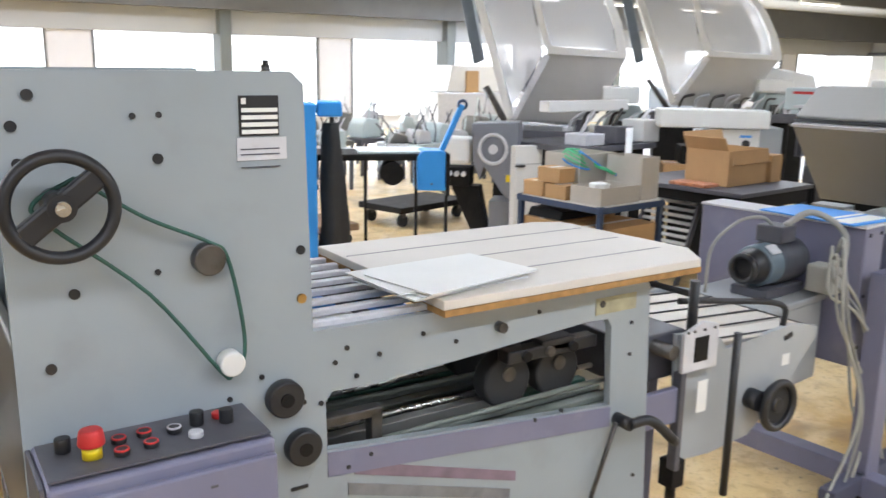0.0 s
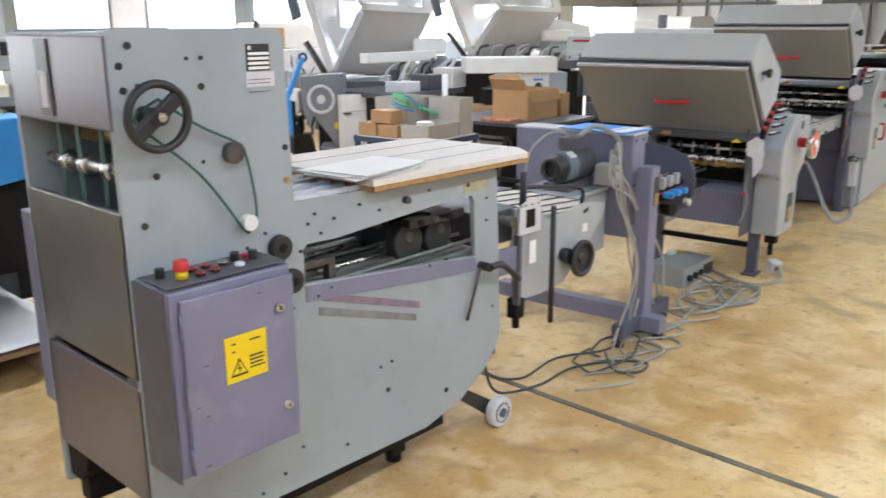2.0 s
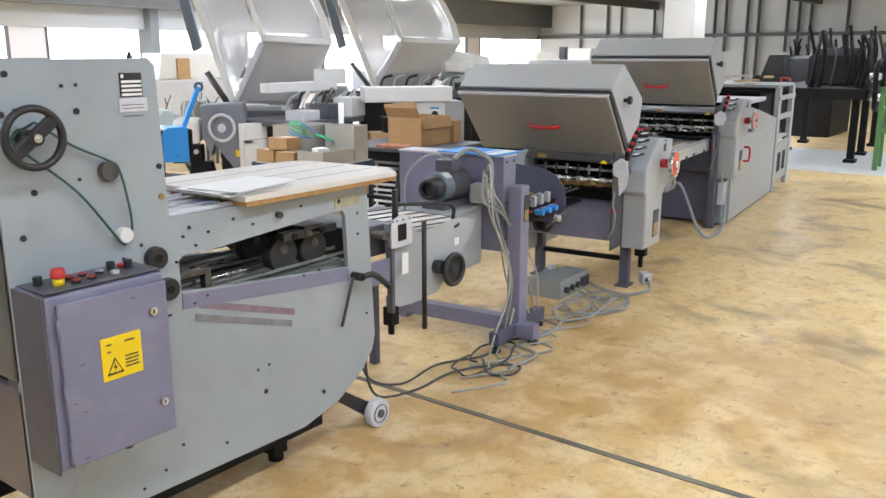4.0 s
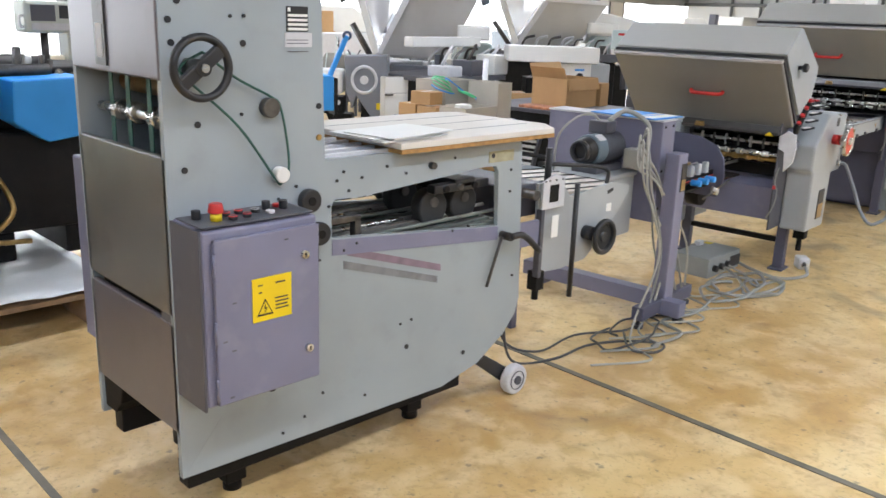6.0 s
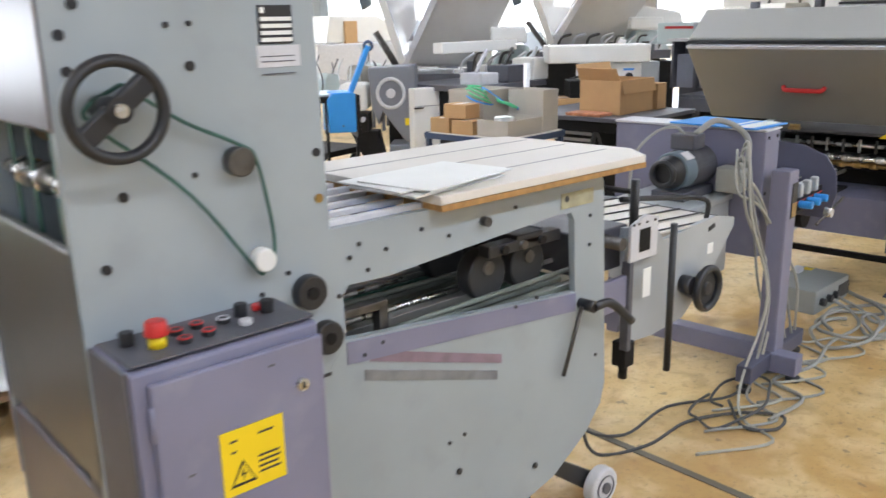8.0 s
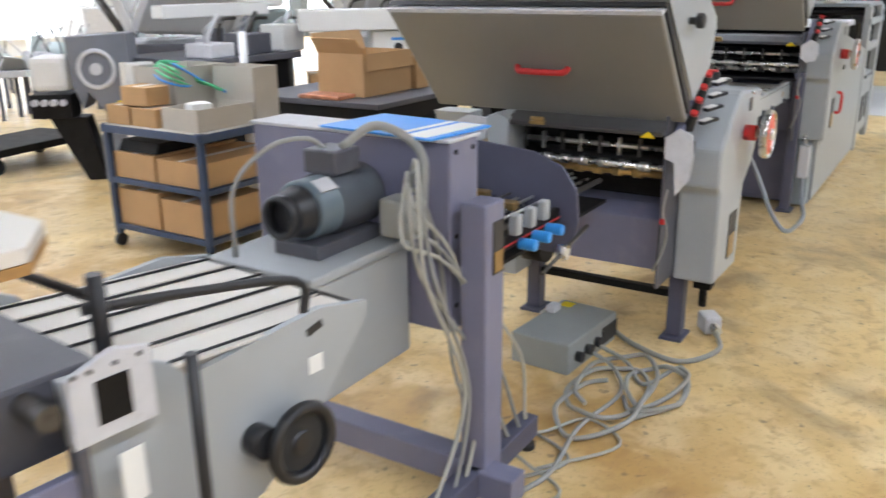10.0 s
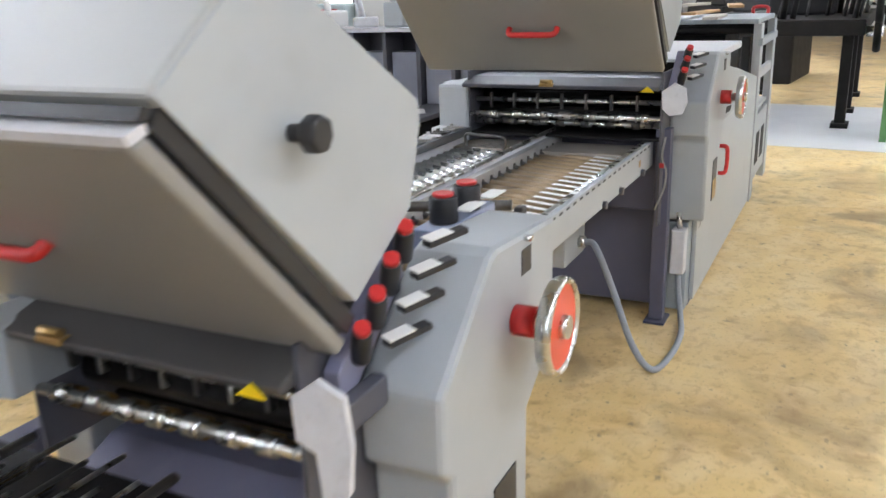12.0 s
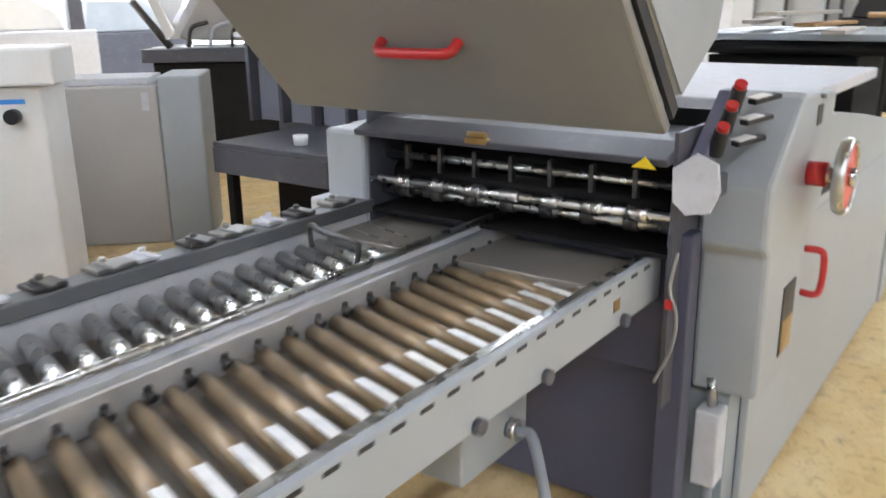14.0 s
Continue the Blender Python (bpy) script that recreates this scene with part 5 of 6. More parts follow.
cable(drop([(1.97, 0.235, 0.42), (1.96, 0.19, 0.41), (1.86, 0.09, 0.28), (1.72, -0.03, 0.11), (1.72, -0.11, 0.02), (1.90, -0.145, 0.014), (2.12, -0.14, 0.014), (2.27, -0.11, 0.03), (2.355, -0.08, 0.12), (2.37, -0.07, 0.22)], FM), 0.013, material("blue_grey_conduit", (0.28, 0.30, 0.33), 0.45, 0, 0.08, 10), "thick blue-grey conduit hanging under the roller table")

# ---- behind the line: cart, work tables ----
def carton(x0, x1, y0, y1, z0, z1, m, label, mat=CARD, open_top=False, group=""):
    ob = thing("cardboard_box", m, label, "cardboard box", group)
    if not open_top:
        part("carton", box(x0, x1, y0, y1, z0, z1, 0.004), mat, ob)
        part("tape", box(x0 + 0.01, x1 - 0.01, (y0 + y1) / 2 - 0.02, (y0 + y1) / 2 + 0.02, z1, z1 + 0.001, 0), BOARD, ob)
    else:
        t = 0.006
        for a in ((x0, x1, y0, y0 + t), (x0, x1, y1 - t, y1), (x0, x0 + t, y0 + t, y1 - t), (x1 - t, x1, y0 + t, y1 - t)):
            part("carton_side", box(*a, z0, z1, 0.001), mat, ob)
        part("carton_base", box(x0 + t, x1 - t, y0 + t, y1 - t, z0, z0 + t, 0), mat, ob)
    return ob


cart = thing("shelf_cart", FM, "blue steel shelf cart loaded with boxes", "cart")
CX0, CX1, CY0, CY1, CT = -0.34, 0.30, 2.28, 3.02, 0.65
for x in (CX0, CX1 - 0.035):
    for y in (CY0, CY1 - 0.035):
        part("post", box(x, x + 0.035, y, y + 0.035, 0.07, CT + 0.03, 0.003), NAVY, cart)
        part("castor", cyl((x + 0.018, y + 0.005, 0.035), (x + 0.018, y + 0.03, 0.035), 0.035, 16), BLACK, cart)
for z in (0.10, 0.36, CT):
    part("shelf", box(CX0 + 0.002, CX1 - 0.002, CY0 + 0.002, CY1 - 0.002, z, z + 0.03, 0.003), NAVY if z < 0.6 else BOARD, cart)
part("top_rail", box(CX0, CX1, CY0 - 0.012, CY0 - 0.001, CT - 0.015, CT + 0.025, 0.002), NAVY, cart)
part("top_rail", box(CX0 - 0.012, CX0 - 0.001, CY0, CY1, CT - 0.015, CT + 0.025, 0.002), NAVY, cart)
G = "boxes on the shelf cart"
T0 = CT + 0.031
carton(-0.33, -0.17, 2.80, 2.98, T0, T0 + 0.10, FM, "small brown cardboard box on the cart", group=G)
carton(-0.33, -0.16, 2.59, 2.78, T0, T0 + 0.095, FM, "small brown cardboard box on the cart", group=G)
carton(-0.32, -0.17, 2.66, 2.86, T0 + 0.103, T0 + 0.20, FM, "small brown box stacked on two others", group=G)
carton(-0.32, 0.06, 2.30, 2.56, T0, T0 + 0.11, FM, "low grey open cardboard tray", CARDG, True, G)
carton(0.10, 0.28, 2.32, 2.62, T0, T0 + 0.28, FM, "upright open grey cardboard box", CARDG, True, G)
carton(-0.13, 0.25, 2.66, 2.98, T0, T0 + 0.28, FM, "open grey cardboard box holding green cords", CARDG, True, G)
carton(-0.32, 0.27, 2.66, 2.98, 0.391, 0.53, FM, "flat brown cardboard box on the shelf", CARD, False, G)
carton(-0.32, 0.27, 2.31, 2.64, 0.391, 0.52, FM, "brown cardboard box on the shelf", CARD, False, G)
carton(-0.32, 0.10, 2.66, 2.98, 0.131, 0.33, FM, "large brown cardboard box on the bottom shelf", CARD, False, G)
carton(-0.32, 0.10, 2.31, 2.64, 0.131, 0.31, FM, "brown cardboard box on the bottom shelf", CARD, False, G)
solid("black_tray", prism([(-0.30, 0.534), (-0.27, 0.59), (0.22, 0.59), (0.25, 0.534)], "y", 2.66, 2.96, 0.004), VOID, "black plastic tray lying on boxes", "tray", "", FM)
solid("crumpled_paper", seal(joined(*[prism([(0.07 * math.cos(a) * (0.7 + 0.5 * random.random()), 0.06 * math.sin(a)) for a in [i * 0.9 for i in range(7)]], "z", 0.0, 0.06 + 0.09 * random.random(), 0.004) for _ in range(3)])), WHITE, "crumpled white paper in the tray", "paper", "", FM @ pose(-0.18, 2.44, T0 + 0.008))
for k in range(4):
    a = 0.8 * k
    pts = [(-0.02 + 0.13 * math.cos(i * 0.7 + a), 2.76 + 0.12 * math.sin(i * 0.9 + a), T0 + 0.24 + 0.06 * math.sin(i * 0.5 + k)) for i in range(10)] + [(0.0 + 0.04 * k, 2.58, T0 + 0.20 - 0.02 * k), (0.05, 2.50, T0 + 0.16)]
    solid("cord", tube(drop(pts, FM), 0.006, 6, 5), GCORD if k < 3 else BLUEP, "bright green cord coiled over the boxes", "cord", "green cords on the cart")

# fan housing and white cabinet behind the cart
FP = pose(4.27, 5.95, 0, 0, 0, -45) @ Matrix.Diagonal((1, 1, 1.06, 1))
wc = thing("white_cabinet", pose(4.33, 5.74, 0, 0, 0, -12), "tall off-white metal cabinet with a black handle", "cabinet")
part("body", box(0.0, 0.34, 0.0, 0.10, 0.0, 0.86, 0.01), CREAM, wc)
part("door_gap", box(0.0, 0.34, -0.001, 0.0, 0.70, 0.704, 0), DGREY, wc)
part("handle", box(0.0, 0.09, -0.02, 0.0, 0.68, 0.695, 0.003), BLACK, wc)
fan = thing("fan_housing", FP, "dark grey fan housing on a slanted foot", "blower")
FAN = material("fan_grey", (0.20, 0.21, 0.24), 0.4, 0.2, 0.08, 5)
part("housing", prism([(-0.22, 0.98), (0.20, 1.0), (0.22, 0.34), (0.10, 0.36), (-0.10, 0.62), (-0.14, 0.50), (-0.20, 0.66)], "y", 0.0, 0.3, 0.01), FAN, fan)
part("fan_ring", ring((-0.02, -0.01, 0.77), (0, 1, 0), 0.12, 0.03, 0.03, 30), LABEL, fan)
part("fan_hub", cyl((-0.02, -0.03, 0.77), (-0.02, 0.0, 0.77), 0.04, 20), LABEL, fan)
part("foot", box(-0.05, 0.25, 0.0, 0.35, 0.0, 0.335, 0.01), FAN, fan)
part("warning_mark", box(0.10, 0.15, -0.003, 0.0, 0.50, 0.56, 0), YELLOW, fan)
part("valve_block", box(-0.52, -0.24, 0.05, 0.3, 0.44, 0.60, 0.006), VOID, fan)
for k in range(4):
    part("valve_knob", cyl((-0.48 + 0.065 * k, 0.0, 0.55), (-0.48 + 0.065 * k, 0.05, 0.55), 0.022, 12), LABEL, fan)
part("tank", box(-0.50, -0.24, 0.05, 0.35, 0.62, 0.85, 0.04), CREAM, fan)
part("slanted_leg", prism([(-0.42, 0.44), (-0.16, 0.44), (-0.06, 0.0), (-0.2, 0.0)], "y", 0.1, 0.28, 0.006), VOID, fan)

wt = thing("work_table", FM, "dark steel work table beside a slatted rack", "table")
part("top", box(0.62, 1.55, 1.90, 2.95, 0.70, 0.73, 0.004), DGREY, wt)
for x in (1.10, 1.47):
    for y in (1.95, 2.87):
        part("leg", box(x, x + 0.04, y, y + 0.04, 0.0, 0.70, 0.003), VOID, wt)
part("apron", box(0.66, 1.53, 1.93, 1.95, 0.60, 0.70, 0.003), VOID, wt)
part("apron", box(0.66, 0.68, 1.95, 2.9, 0.62, 0.70, 0.003), VOID, wt)
part("lower_box", box(1.14, 1.46, 2.05, 2.85, 0.0, 0.60, 0.01), VOID, wt)
sr = thing("slat_rack", FM @ pose(0.86, 2.62, 0, 0, 0, -90), "leaning dark rack of bright steel slats", "rack")
for x in (-0.24, 0.22):
    part("rack_side", prism([(-0.22, 0.0), (-0.17, 0.0), (0.06, 0.62), (0.01, 0.62)], "x", x, x + 0.02, 0.002), DGREY, sr)
for k in range(11):
    z = 0.10 + 0.047 * k
    part("slat", turned(box(-0.215, 0.215, -0.003, 0.003, -0.013, 0.013, 0.001), Matrix.Translation((0, -0.205 + 0.23 * z / 0.62, z)) @ Matrix.Rotation(radians(-40), 4, "X")), material("slat_white_steel", (0.75, 0.75, 0.73), 0.35, 0.3, 0.05, 20) if k == 0 else bpy.data.materials["slat_white_steel"], sr, "bright steel slat")
part("rack_tube", tube([(-0.28, 0.0, 0.64), (0.0, -0.05, 0.66), (0.26, -0.03, 0.60), (0.30, 0.02, 0.45)], 0.012, 8), DGREY, sr)
big = carton(0.83, 1.32, 2.15, 2.50, 0.731, 0.98, FM, "large open brown cardboard box on the table", CARD, True)
part("flap", turned(box(-0.24, 0.24, 0, 0.006, 0, 0.12, 0), Matrix.Translation((1.075, 2.50, 0.98)) @ Matrix.Rotation(radians(-20), 4, "X")), CARD, big)
part("flap", turned(box(0, 0.006, -0.17, 0.17, 0, 0.11, 0), Matrix.Translation((0.83, 2.325, 0.98)) @ Matrix.Rotation(radians(-35), 4, "Y")), CARD, big)
part("flap", turned(box(-0.24, 0.24, -0.006, 0.0, -0.10, 0.0, 0), Matrix.Translation((1.075, 2.149, 0.98)) @ Matrix.Rotation(radians(-12), 4, "X")), CARD, big)
carton(1.34, 1.48, 2.12, 2.45, 0.731, 0.93, FM, "brown cardboard box on the table", CARD)
solid("orange_packet", box(0.64, 0.81, 2.2, 2.5, 0.731, 0.755, 0.006), material("red_orange_paper", (0.5, 0.2, 0.1), 0.6, 0, 0.25, 20, spots=0.6, spot_colour=(0.7, 0.6, 0.55)), "flat red-brown paper packet on the table", "packet", "", FM)
solid("steel_post", cyl((0.42, 2.70, 0.0), (0.42, 2.70, 1.12), 0.024, 14), material("pale_aluminium", (0.7, 0.7, 0.7), 0.45, 0.4, 0.05, 10), "pale aluminium upright post", "post", "", FM)
mid = thing("dark_gathering_machine", FM @ pose(1.15, 1.1, -0.12), "dark grey gathering machine with white covers", "printing machine")
part("body", box(-0.2, 0.75, 2.6, 3.3, 0.12, 0.95, 0.01), VOID, mid)
part("deck", box(-0.25, 0.80, 2.5, 3.4, 0.95, 1.0, 0.006), DGREY, mid)
for k in range(3):
    part("station", box(-0.1 + 0.38 * k, 0.14 + 0.38 * k, 2.55, 2.8, 1.0, 1.10 + 0.05 * (k % 3), 0.01), (LABEL, DGREY, CREAM)[k % 3], mid)
    part("arm", tube([(0.0 + 0.38 * k, 2.7, 1.1), (0.08 + 0.38 * k, 2.65, 1.28), (0.2 + 0.38 * k, 2.75, 1.24 + 0.04 * (k % 2))], 0.016, 8), DSTEEL if k % 2 else LABEL, mid)
part("white_arm", box(-0.1, 1.0, 3.0, 3.12, 1.26, 1.36, 0.01), CREAM, mid)

# parts bench, grey cabinet and white column machine seen past the roller table
wb = thing("parts_bench", FM, "dark steel bench with a pigeonhole back", "workbench")
part("top", box(3.33, 4.25, 1.75, 2.92, 0.63, 0.66, 0.004), DGREY, wb)
part("lip", box(3.325, 3.345, 2.10, 2.92, 0.50, 0.63, 0.003), DGREY, wb)
part("under_box", box(3.75, 4.2, 1.9, 2.9, 0.0, 0.62, 0), VOID, wb)
for y in (1.80, 2.82):
    part("leg", box(3.36, 3.41, y, y + 0.05, 0.0, 0.63, 0.003), WOOD if y < 2 else VOID, wb)
part("back", box(4.25, 4.29, 1.5, 3.4, 0.0, 1.16, 0.004), DGREY, wb)
for k in range(8):
    y = 1.5 + 0.265 * k
    part("divider", box(4.0, 4.25, y, y + 0.03, 0.661, 1.16, 0.003), DGREY, wb)
    if k < 7:
        part("bin", box(4.06, 4.245, y + 0.04, y + 0.255, 0.665, 1.02, 0.006), material("slate_bin", (0.24, 0.25, 0.30), 0.4, 0, 0.08, 6) if k == 0 else bpy.data.materials["slate_bin"], wb)
part("shelf", box(3.95, 4.30, 1.48, 3.42, 1.161, 1.19, 0.003), LABEL, wb)
for k in range(3):
    solid("rope_coil", joined(ring((0, 0, 0), (0, 0, 1), 0.10 - 0.012 * k, 0.014, 0.018, 26, 6)), BOARD, "cream rope coil lying on the bench", "rope", "rope coils on the bench", FM @ pose(3.75, 2.29 + 0.02 * k, 0.669 + 0.016 * k, 0, 0, 30))
solid("white_cup", cyl((0, 0, 0), (0, 0, 0.05), 0.035, 18, 0.04), WHITE, "small white tub on the bench", "tub", "", FM @ pose(3.50, 2.44, 0.661))
solid("paper_scrap", box(-0.1, 0.1, -0.06, 0.06, 0, 0.004, 0), LABEL, "pale scrap of paper on the bench", "paper", "", FM @ pose(3.7, 1.92, 0.661, 0, 0, 30))
random.seed(5)
for k in range(6):
    solid("machine_part", joined(box(-0.09, 0.09, -0.09, 0.09, 0, 0.07 + 0.05 * (k % 3), 0.015), cyl((0.02, 0, 0.05), (0.05, 0.02, 0.19), 0.025, 12)), (LABEL, CREAM, PALE)[k % 3], "loose metal machine part on the shelf", "machine part", "machine parts on the shelf", FM @ pose(4.12, 1.65 + 0.29 * k, 1.191, 0, 0, 40 * k))
wp = thing("white_tower_machine", FM @ pose(5.2, 2.6, 0), "tall white machine tower with dark head", "printing machine")
part("tower", box(-0.3, 0.3, -0.5, 0.5, 0.0, 1.45, 0.02), CREAM, wp)
part("front_slab", box(-0.34, -0.304, -0.2, 0.2, 0.1, 1.2, 0.01), PALE, wp)
part("head", box(-0.5, 0.3, -0.9, -0.51, 0.9, 1.25, 0.03), VOID, wp)
part("arm", box(-0.4, 0.0, 0.52, 1.4, 1.1, 1.35, 0.02), SCREEN, wp)
part("red_strip", box(-0.403, -0.4005, 0.6, 1.3, 1.28, 1.31, 0), RED, wp)
gc = thing("grey_cabinet", pose(7.08, 5.38, 0, 0, 0, -40), "warm grey steel machine cabinet on the floor", "cabinet")
part("body", box(-0.52, 0.03, 0.0, 0.5, 0.0, 0.92, 0.012), material("cabinet_grey", (0.45, 0.435, 0.415), 0.45, 0, 0.04, 2), gc)
part("end_cover", box(0.034, 0.27, -0.02, 0.5, 0.0, 0.97, 0.012), PALE, gc)
part("switch_strip", box(-0.06, -0.02, -0.004, 0.0, 0.78, 0.88, 0.002), LABEL, gc)
part("top_tray", box(-0.50, -0.02, 0.05, 0.45, 0.921, 0.96, 0.006), LABEL, gc)
part("lever", tube([(-0.52, 0.1, 0.83), (-0.60, 0.05, 0.82), (-0.66, 0.05, 0.80)], 0.014, 8), BLACK, gc)
WM = pose(*((FM @ Vector((2.33, 2.95, 0))).to_tuple()), 0, 0, -40)
wm = thing("white_column_machine", WM, "white machine column with a black knob", "machine column")
part("column", box(-0.20, 0.12, 0.0, 0.35, 0.0, 1.03, 0.012), CREAM, wm)
part("head", box(-0.75, 0.19, -0.04, 0.3, 1.031, 1.19, 0.012), CREAM, wm)
part("knob", cyl((0.0, -0.05, 0.905), (0.0, 0.0, 0.905), 0.032, 20, bev=0.005), BLACK, wm, "black knob")
part("blue_mark", box(-0.05, 0.05, -0.003, 0.0, 0.955, 0.975, 0), BLUEP, wm)
part("tray", box(-0.85, -0.205, -0.15, 0.3, 0.42, 0.455, 0.004), DGREY, wm)
part("tray_post", box(-0.80, -0.75, 0.1, 0.15, 0.0, 0.42, 0.004), VOID, wm)
carton(-0.70, -0.22, -0.12, 0.2, 0.456, 0.72, WM, "brown cardboard box on a machine tray", CARD)
solid("black_case", box(-0.56, -0.22, -0.10, 0.18, 0.723, 0.88, 0.008), VOID, "flat black case on a cardboard box", "case", "", WM)


# ---- binding machines with raised acrylic hoods ----
def hooded(m, sx, z0, sz):
    """A raised hood seen in profile: an opaque lower shell, clear side and visor in cream frames."""
    ob = thing("hooded_binding_machine", m, "white binding machine with a raised clear-topped hood", "printing machine", "hooded binding machines")

    def P(pts):
        return [(x * sx, z0 + (z - 0.93) * sz) for x, z in pts]

    top = z0 - 0.05
    part("base", box(-0.45 * sx, 1.0 * sx, 0.1, 0.95, 0.0, top - 0.14, 0.02), VOID, ob)
    part("deck", box(-0.50 * sx, 1.1 * sx, -0.02, 1.0, top - 0.139, top - 0.02, 0.01), DGREY, ob)
    shell = prism(P([(-0.27, 0.93), (0.44, 0.90), (0.52, 0.95), (0.83, 1.58), (0.81, 1.63), (0.08, 1.64), (-0.28, 0.98)]), "y", 0.0, 0.85, 0.03)
    for v in shell.verts:
        if v.co.y < 0.4:
            v.co.y += 0.55 * max(0.0, z0 + 0.60 * sz - v.co.z)
    # darker than the cream frames: shade of the overhanging face is painted in
    part("hood_shell", shell, SHELL, ob, "white lower shell leaning back, shade in its colour")
    part("shell_edge", prism(P([(-0.28, 0.95), (-0.22, 0.95), (0.10, 1.58), (0.04, 1.62)]), "y", -0.012, -0.0005, 0.004), LABEL, ob)
    part("front_lip", prism(P([(0.06, 1.61), (0.83, 1.57), (0.84, 1.63), (0.07, 1.69)]), "y", -0.03, 0.0, 0.006), CREAM, ob)
    part("left_frame", prism(P([(-0.76, 2.45), (-0.68, 2.45), (-0.24, 1.0), (-0.30, 0.94)]), "y", -0.03, 0.03, 0.01), CREAM, ob, "cream frame of the clear side")
    part("middle_frame", prism(P([(0.05, 1.66), (0.12, 1.66), (0.0, 2.0), (-0.10, 2.50), (-0.17, 2.50), (-0.06, 2.0)]), "y", -0.03, 0.03, 0.01), CREAM, ob)
    part("right_frame", prism(P([(0.74, 1.62), (0.84, 1.61), (0.77, 1.90), (0.64, 2.20), (0.44, 2.50), (0.34, 2.50), (0.56, 2.20), (0.69, 1.90)]), "y", -0.03, 0.83, 0.01), CREAM, ob)
    part("top_frame", prism(P([(-0.76, 2.45), (-0.76, 2.52), (0.42, 2.56), (0.42, 2.49)]), "y", -0.03, 0.83, 0.01), CREAM, ob)
    part("side_pane", prism(P([(-0.70, 2.45), (-0.28, 1.05), (0.03, 1.62), (-0.08, 2.0), (-0.15, 2.5)]), "y", 0.0, 0.008, 0), ACRYL, ob, "clear acrylic side pane")
    part("visor_pane", prism(P([(0.10, 1.66), (0.74, 1.63), (0.67, 1.92), (0.54, 2.20), (0.34, 2.5), (-0.10, 2.5), (0.0, 2.0)]), "y", 0.0, 0.008, 0), ACRYL, ob, "clear curved visor")
    part("back_sheet", prism(P([(-0.74, 2.40), (-0.30, 1.0), (-0.25, 1.0), (-0.68, 2.40)]), "y", 0.03, 0.83, 0), ACRYL, ob, "clear acrylic sheet")
    part("mast", prism(P([(-0.92, 2.5), (-0.80, 2.5), (-0.60, 1.55), (-0.70, 1.50)]), "y", 0.2, 0.35, 0.01), material("blue_grey_mast", (0.14, 0.17, 0.20), 0.4, 0.2, 0.1, 5), ob, "dark blue-grey mast")
    part("gas_strut", cyl((-0.55 * sx, 0.1, z0 + 0.35), (-0.30 * sx, 0.1, z0 - 0.06), 0.035, 12), DSTEEL, ob)
    part("arm_head", box(0.62 * sx, 0.98 * sx, -0.1, 0.3, z0 + 0.22, z0 + 0.38, 0.02), CREAM, ob)
    part("screen_cover", prism([(0.60 * sx, z0 - 0.07), (0.72 * sx, z0 + 0.19), (1.0 * sx, z0 + 0.19), (1.1 * sx, z0 - 0.07)], "y", 0.1, 0.5, 0.02), SCREEN, ob, "pale translucent cover")
    for k in range(6):
        x = (0.30 + 0.13 * k) * sx
        part("lever_arm", tube([(x, 0.0, z0 - 0.08), (x + 0.05, -0.05, z0 + 0.05 + 0.06 * (k % 2)), (x + 0.16, 0.0, z0 + 0.13)], 0.014, 6), DSTEEL if k % 2 else LABEL, ob)
        part("deck_box", box(x - 0.05, x + 0.05, -0.02, 0.1, z0 - 0.069, z0 - 0.03 + 0.04 * ((k * 2) % 3), 0.006), (LABEL, DGREY, CREAM, RED, DSTEEL, LABEL)[k], ob)
    return ob


hooded(pose(5.24, 6.56, 0, 0, 0, -45), 1.0, 0.98, 1.0)
hooded(pose(9.03, 7.77, 0, 0, 0, -45), 1.22, 1.04, 0.98)
arm = thing("white_transfer_arm", pose(9.5, 8.0, 0, 0, 0, -45), "long white transfer arm on a dark base", "printing machine")
part("beam", box(-0.75, 0.95, -0.3, -0.1, 0.84, 0.98, 0.02), CREAM, arm)
part("base", box(-0.6, 1.3, -0.2, 0.5, 0.0, 0.80, 0.02), VOID, arm)
part("hopper", prism([(0.60, 1.10), (0.70, 1.46), (0.86, 1.58), (1.40, 1.48), (1.45, 1.30), (1.0, 1.05)], "y", 0.0, 0.6, 0.03), CREAM, arm)
part("post", box(0.7, 0.85, 0.1, 0.3, 0.80, 1.1, 0.01), DGREY, arm)
for k in range(5):
    part("linkage", tube([(-0.6 + 0.2 * k, -0.3, 0.98), (-0.55 + 0.2 * k, -0.32, 1.15), (-0.4 + 0.2 * k, -0.3, 1.2)], 0.02, 6), DSTEEL if k % 2 else LABEL, arm)

# ---- blue-arm stacker and trolleys in the middle distance ----
ba = thing("blue_arm_stacker", pose(2.64, 4.43, 0, 0, 0, -23), "stacker with bright blue cover and raised blue arm", "printing machine")
part("blue_cover", prism([(-0.09, 0.76), (0.09, 0.755), (0.09, 1.0), (0.06, 1.01), (-0.05, 1.01), (-0.09, 0.97)], "y", 0.0, 0.2, 0.008), BLUE, ba, "bright blue cover")
part("blue_arm", turned(box(-0.018, 0.018, -0.02, 0.02, 0, 0.34, 0.008), Matrix.Translation((0.065, 0.08, 0.98)) @ Matrix.Rotation(radians(24), 4, "Y")), BLUE, ba, "raised blue arm")
part("arm_pulley", ring((0.205, 0.08, 1.29), (0, 1, 0), 0.026, 0.03, 0.02, 20), NAVY, ba)
part("table", box(-1.3, -0.06, 0.03, 0.40, 0.945, 0.985, 0.008), VOID, ba)
part("table_top", box(-0.45, 0.0, 0.05, 0.38, 0.986, 1.0, 0.004), SCREEN, ba)
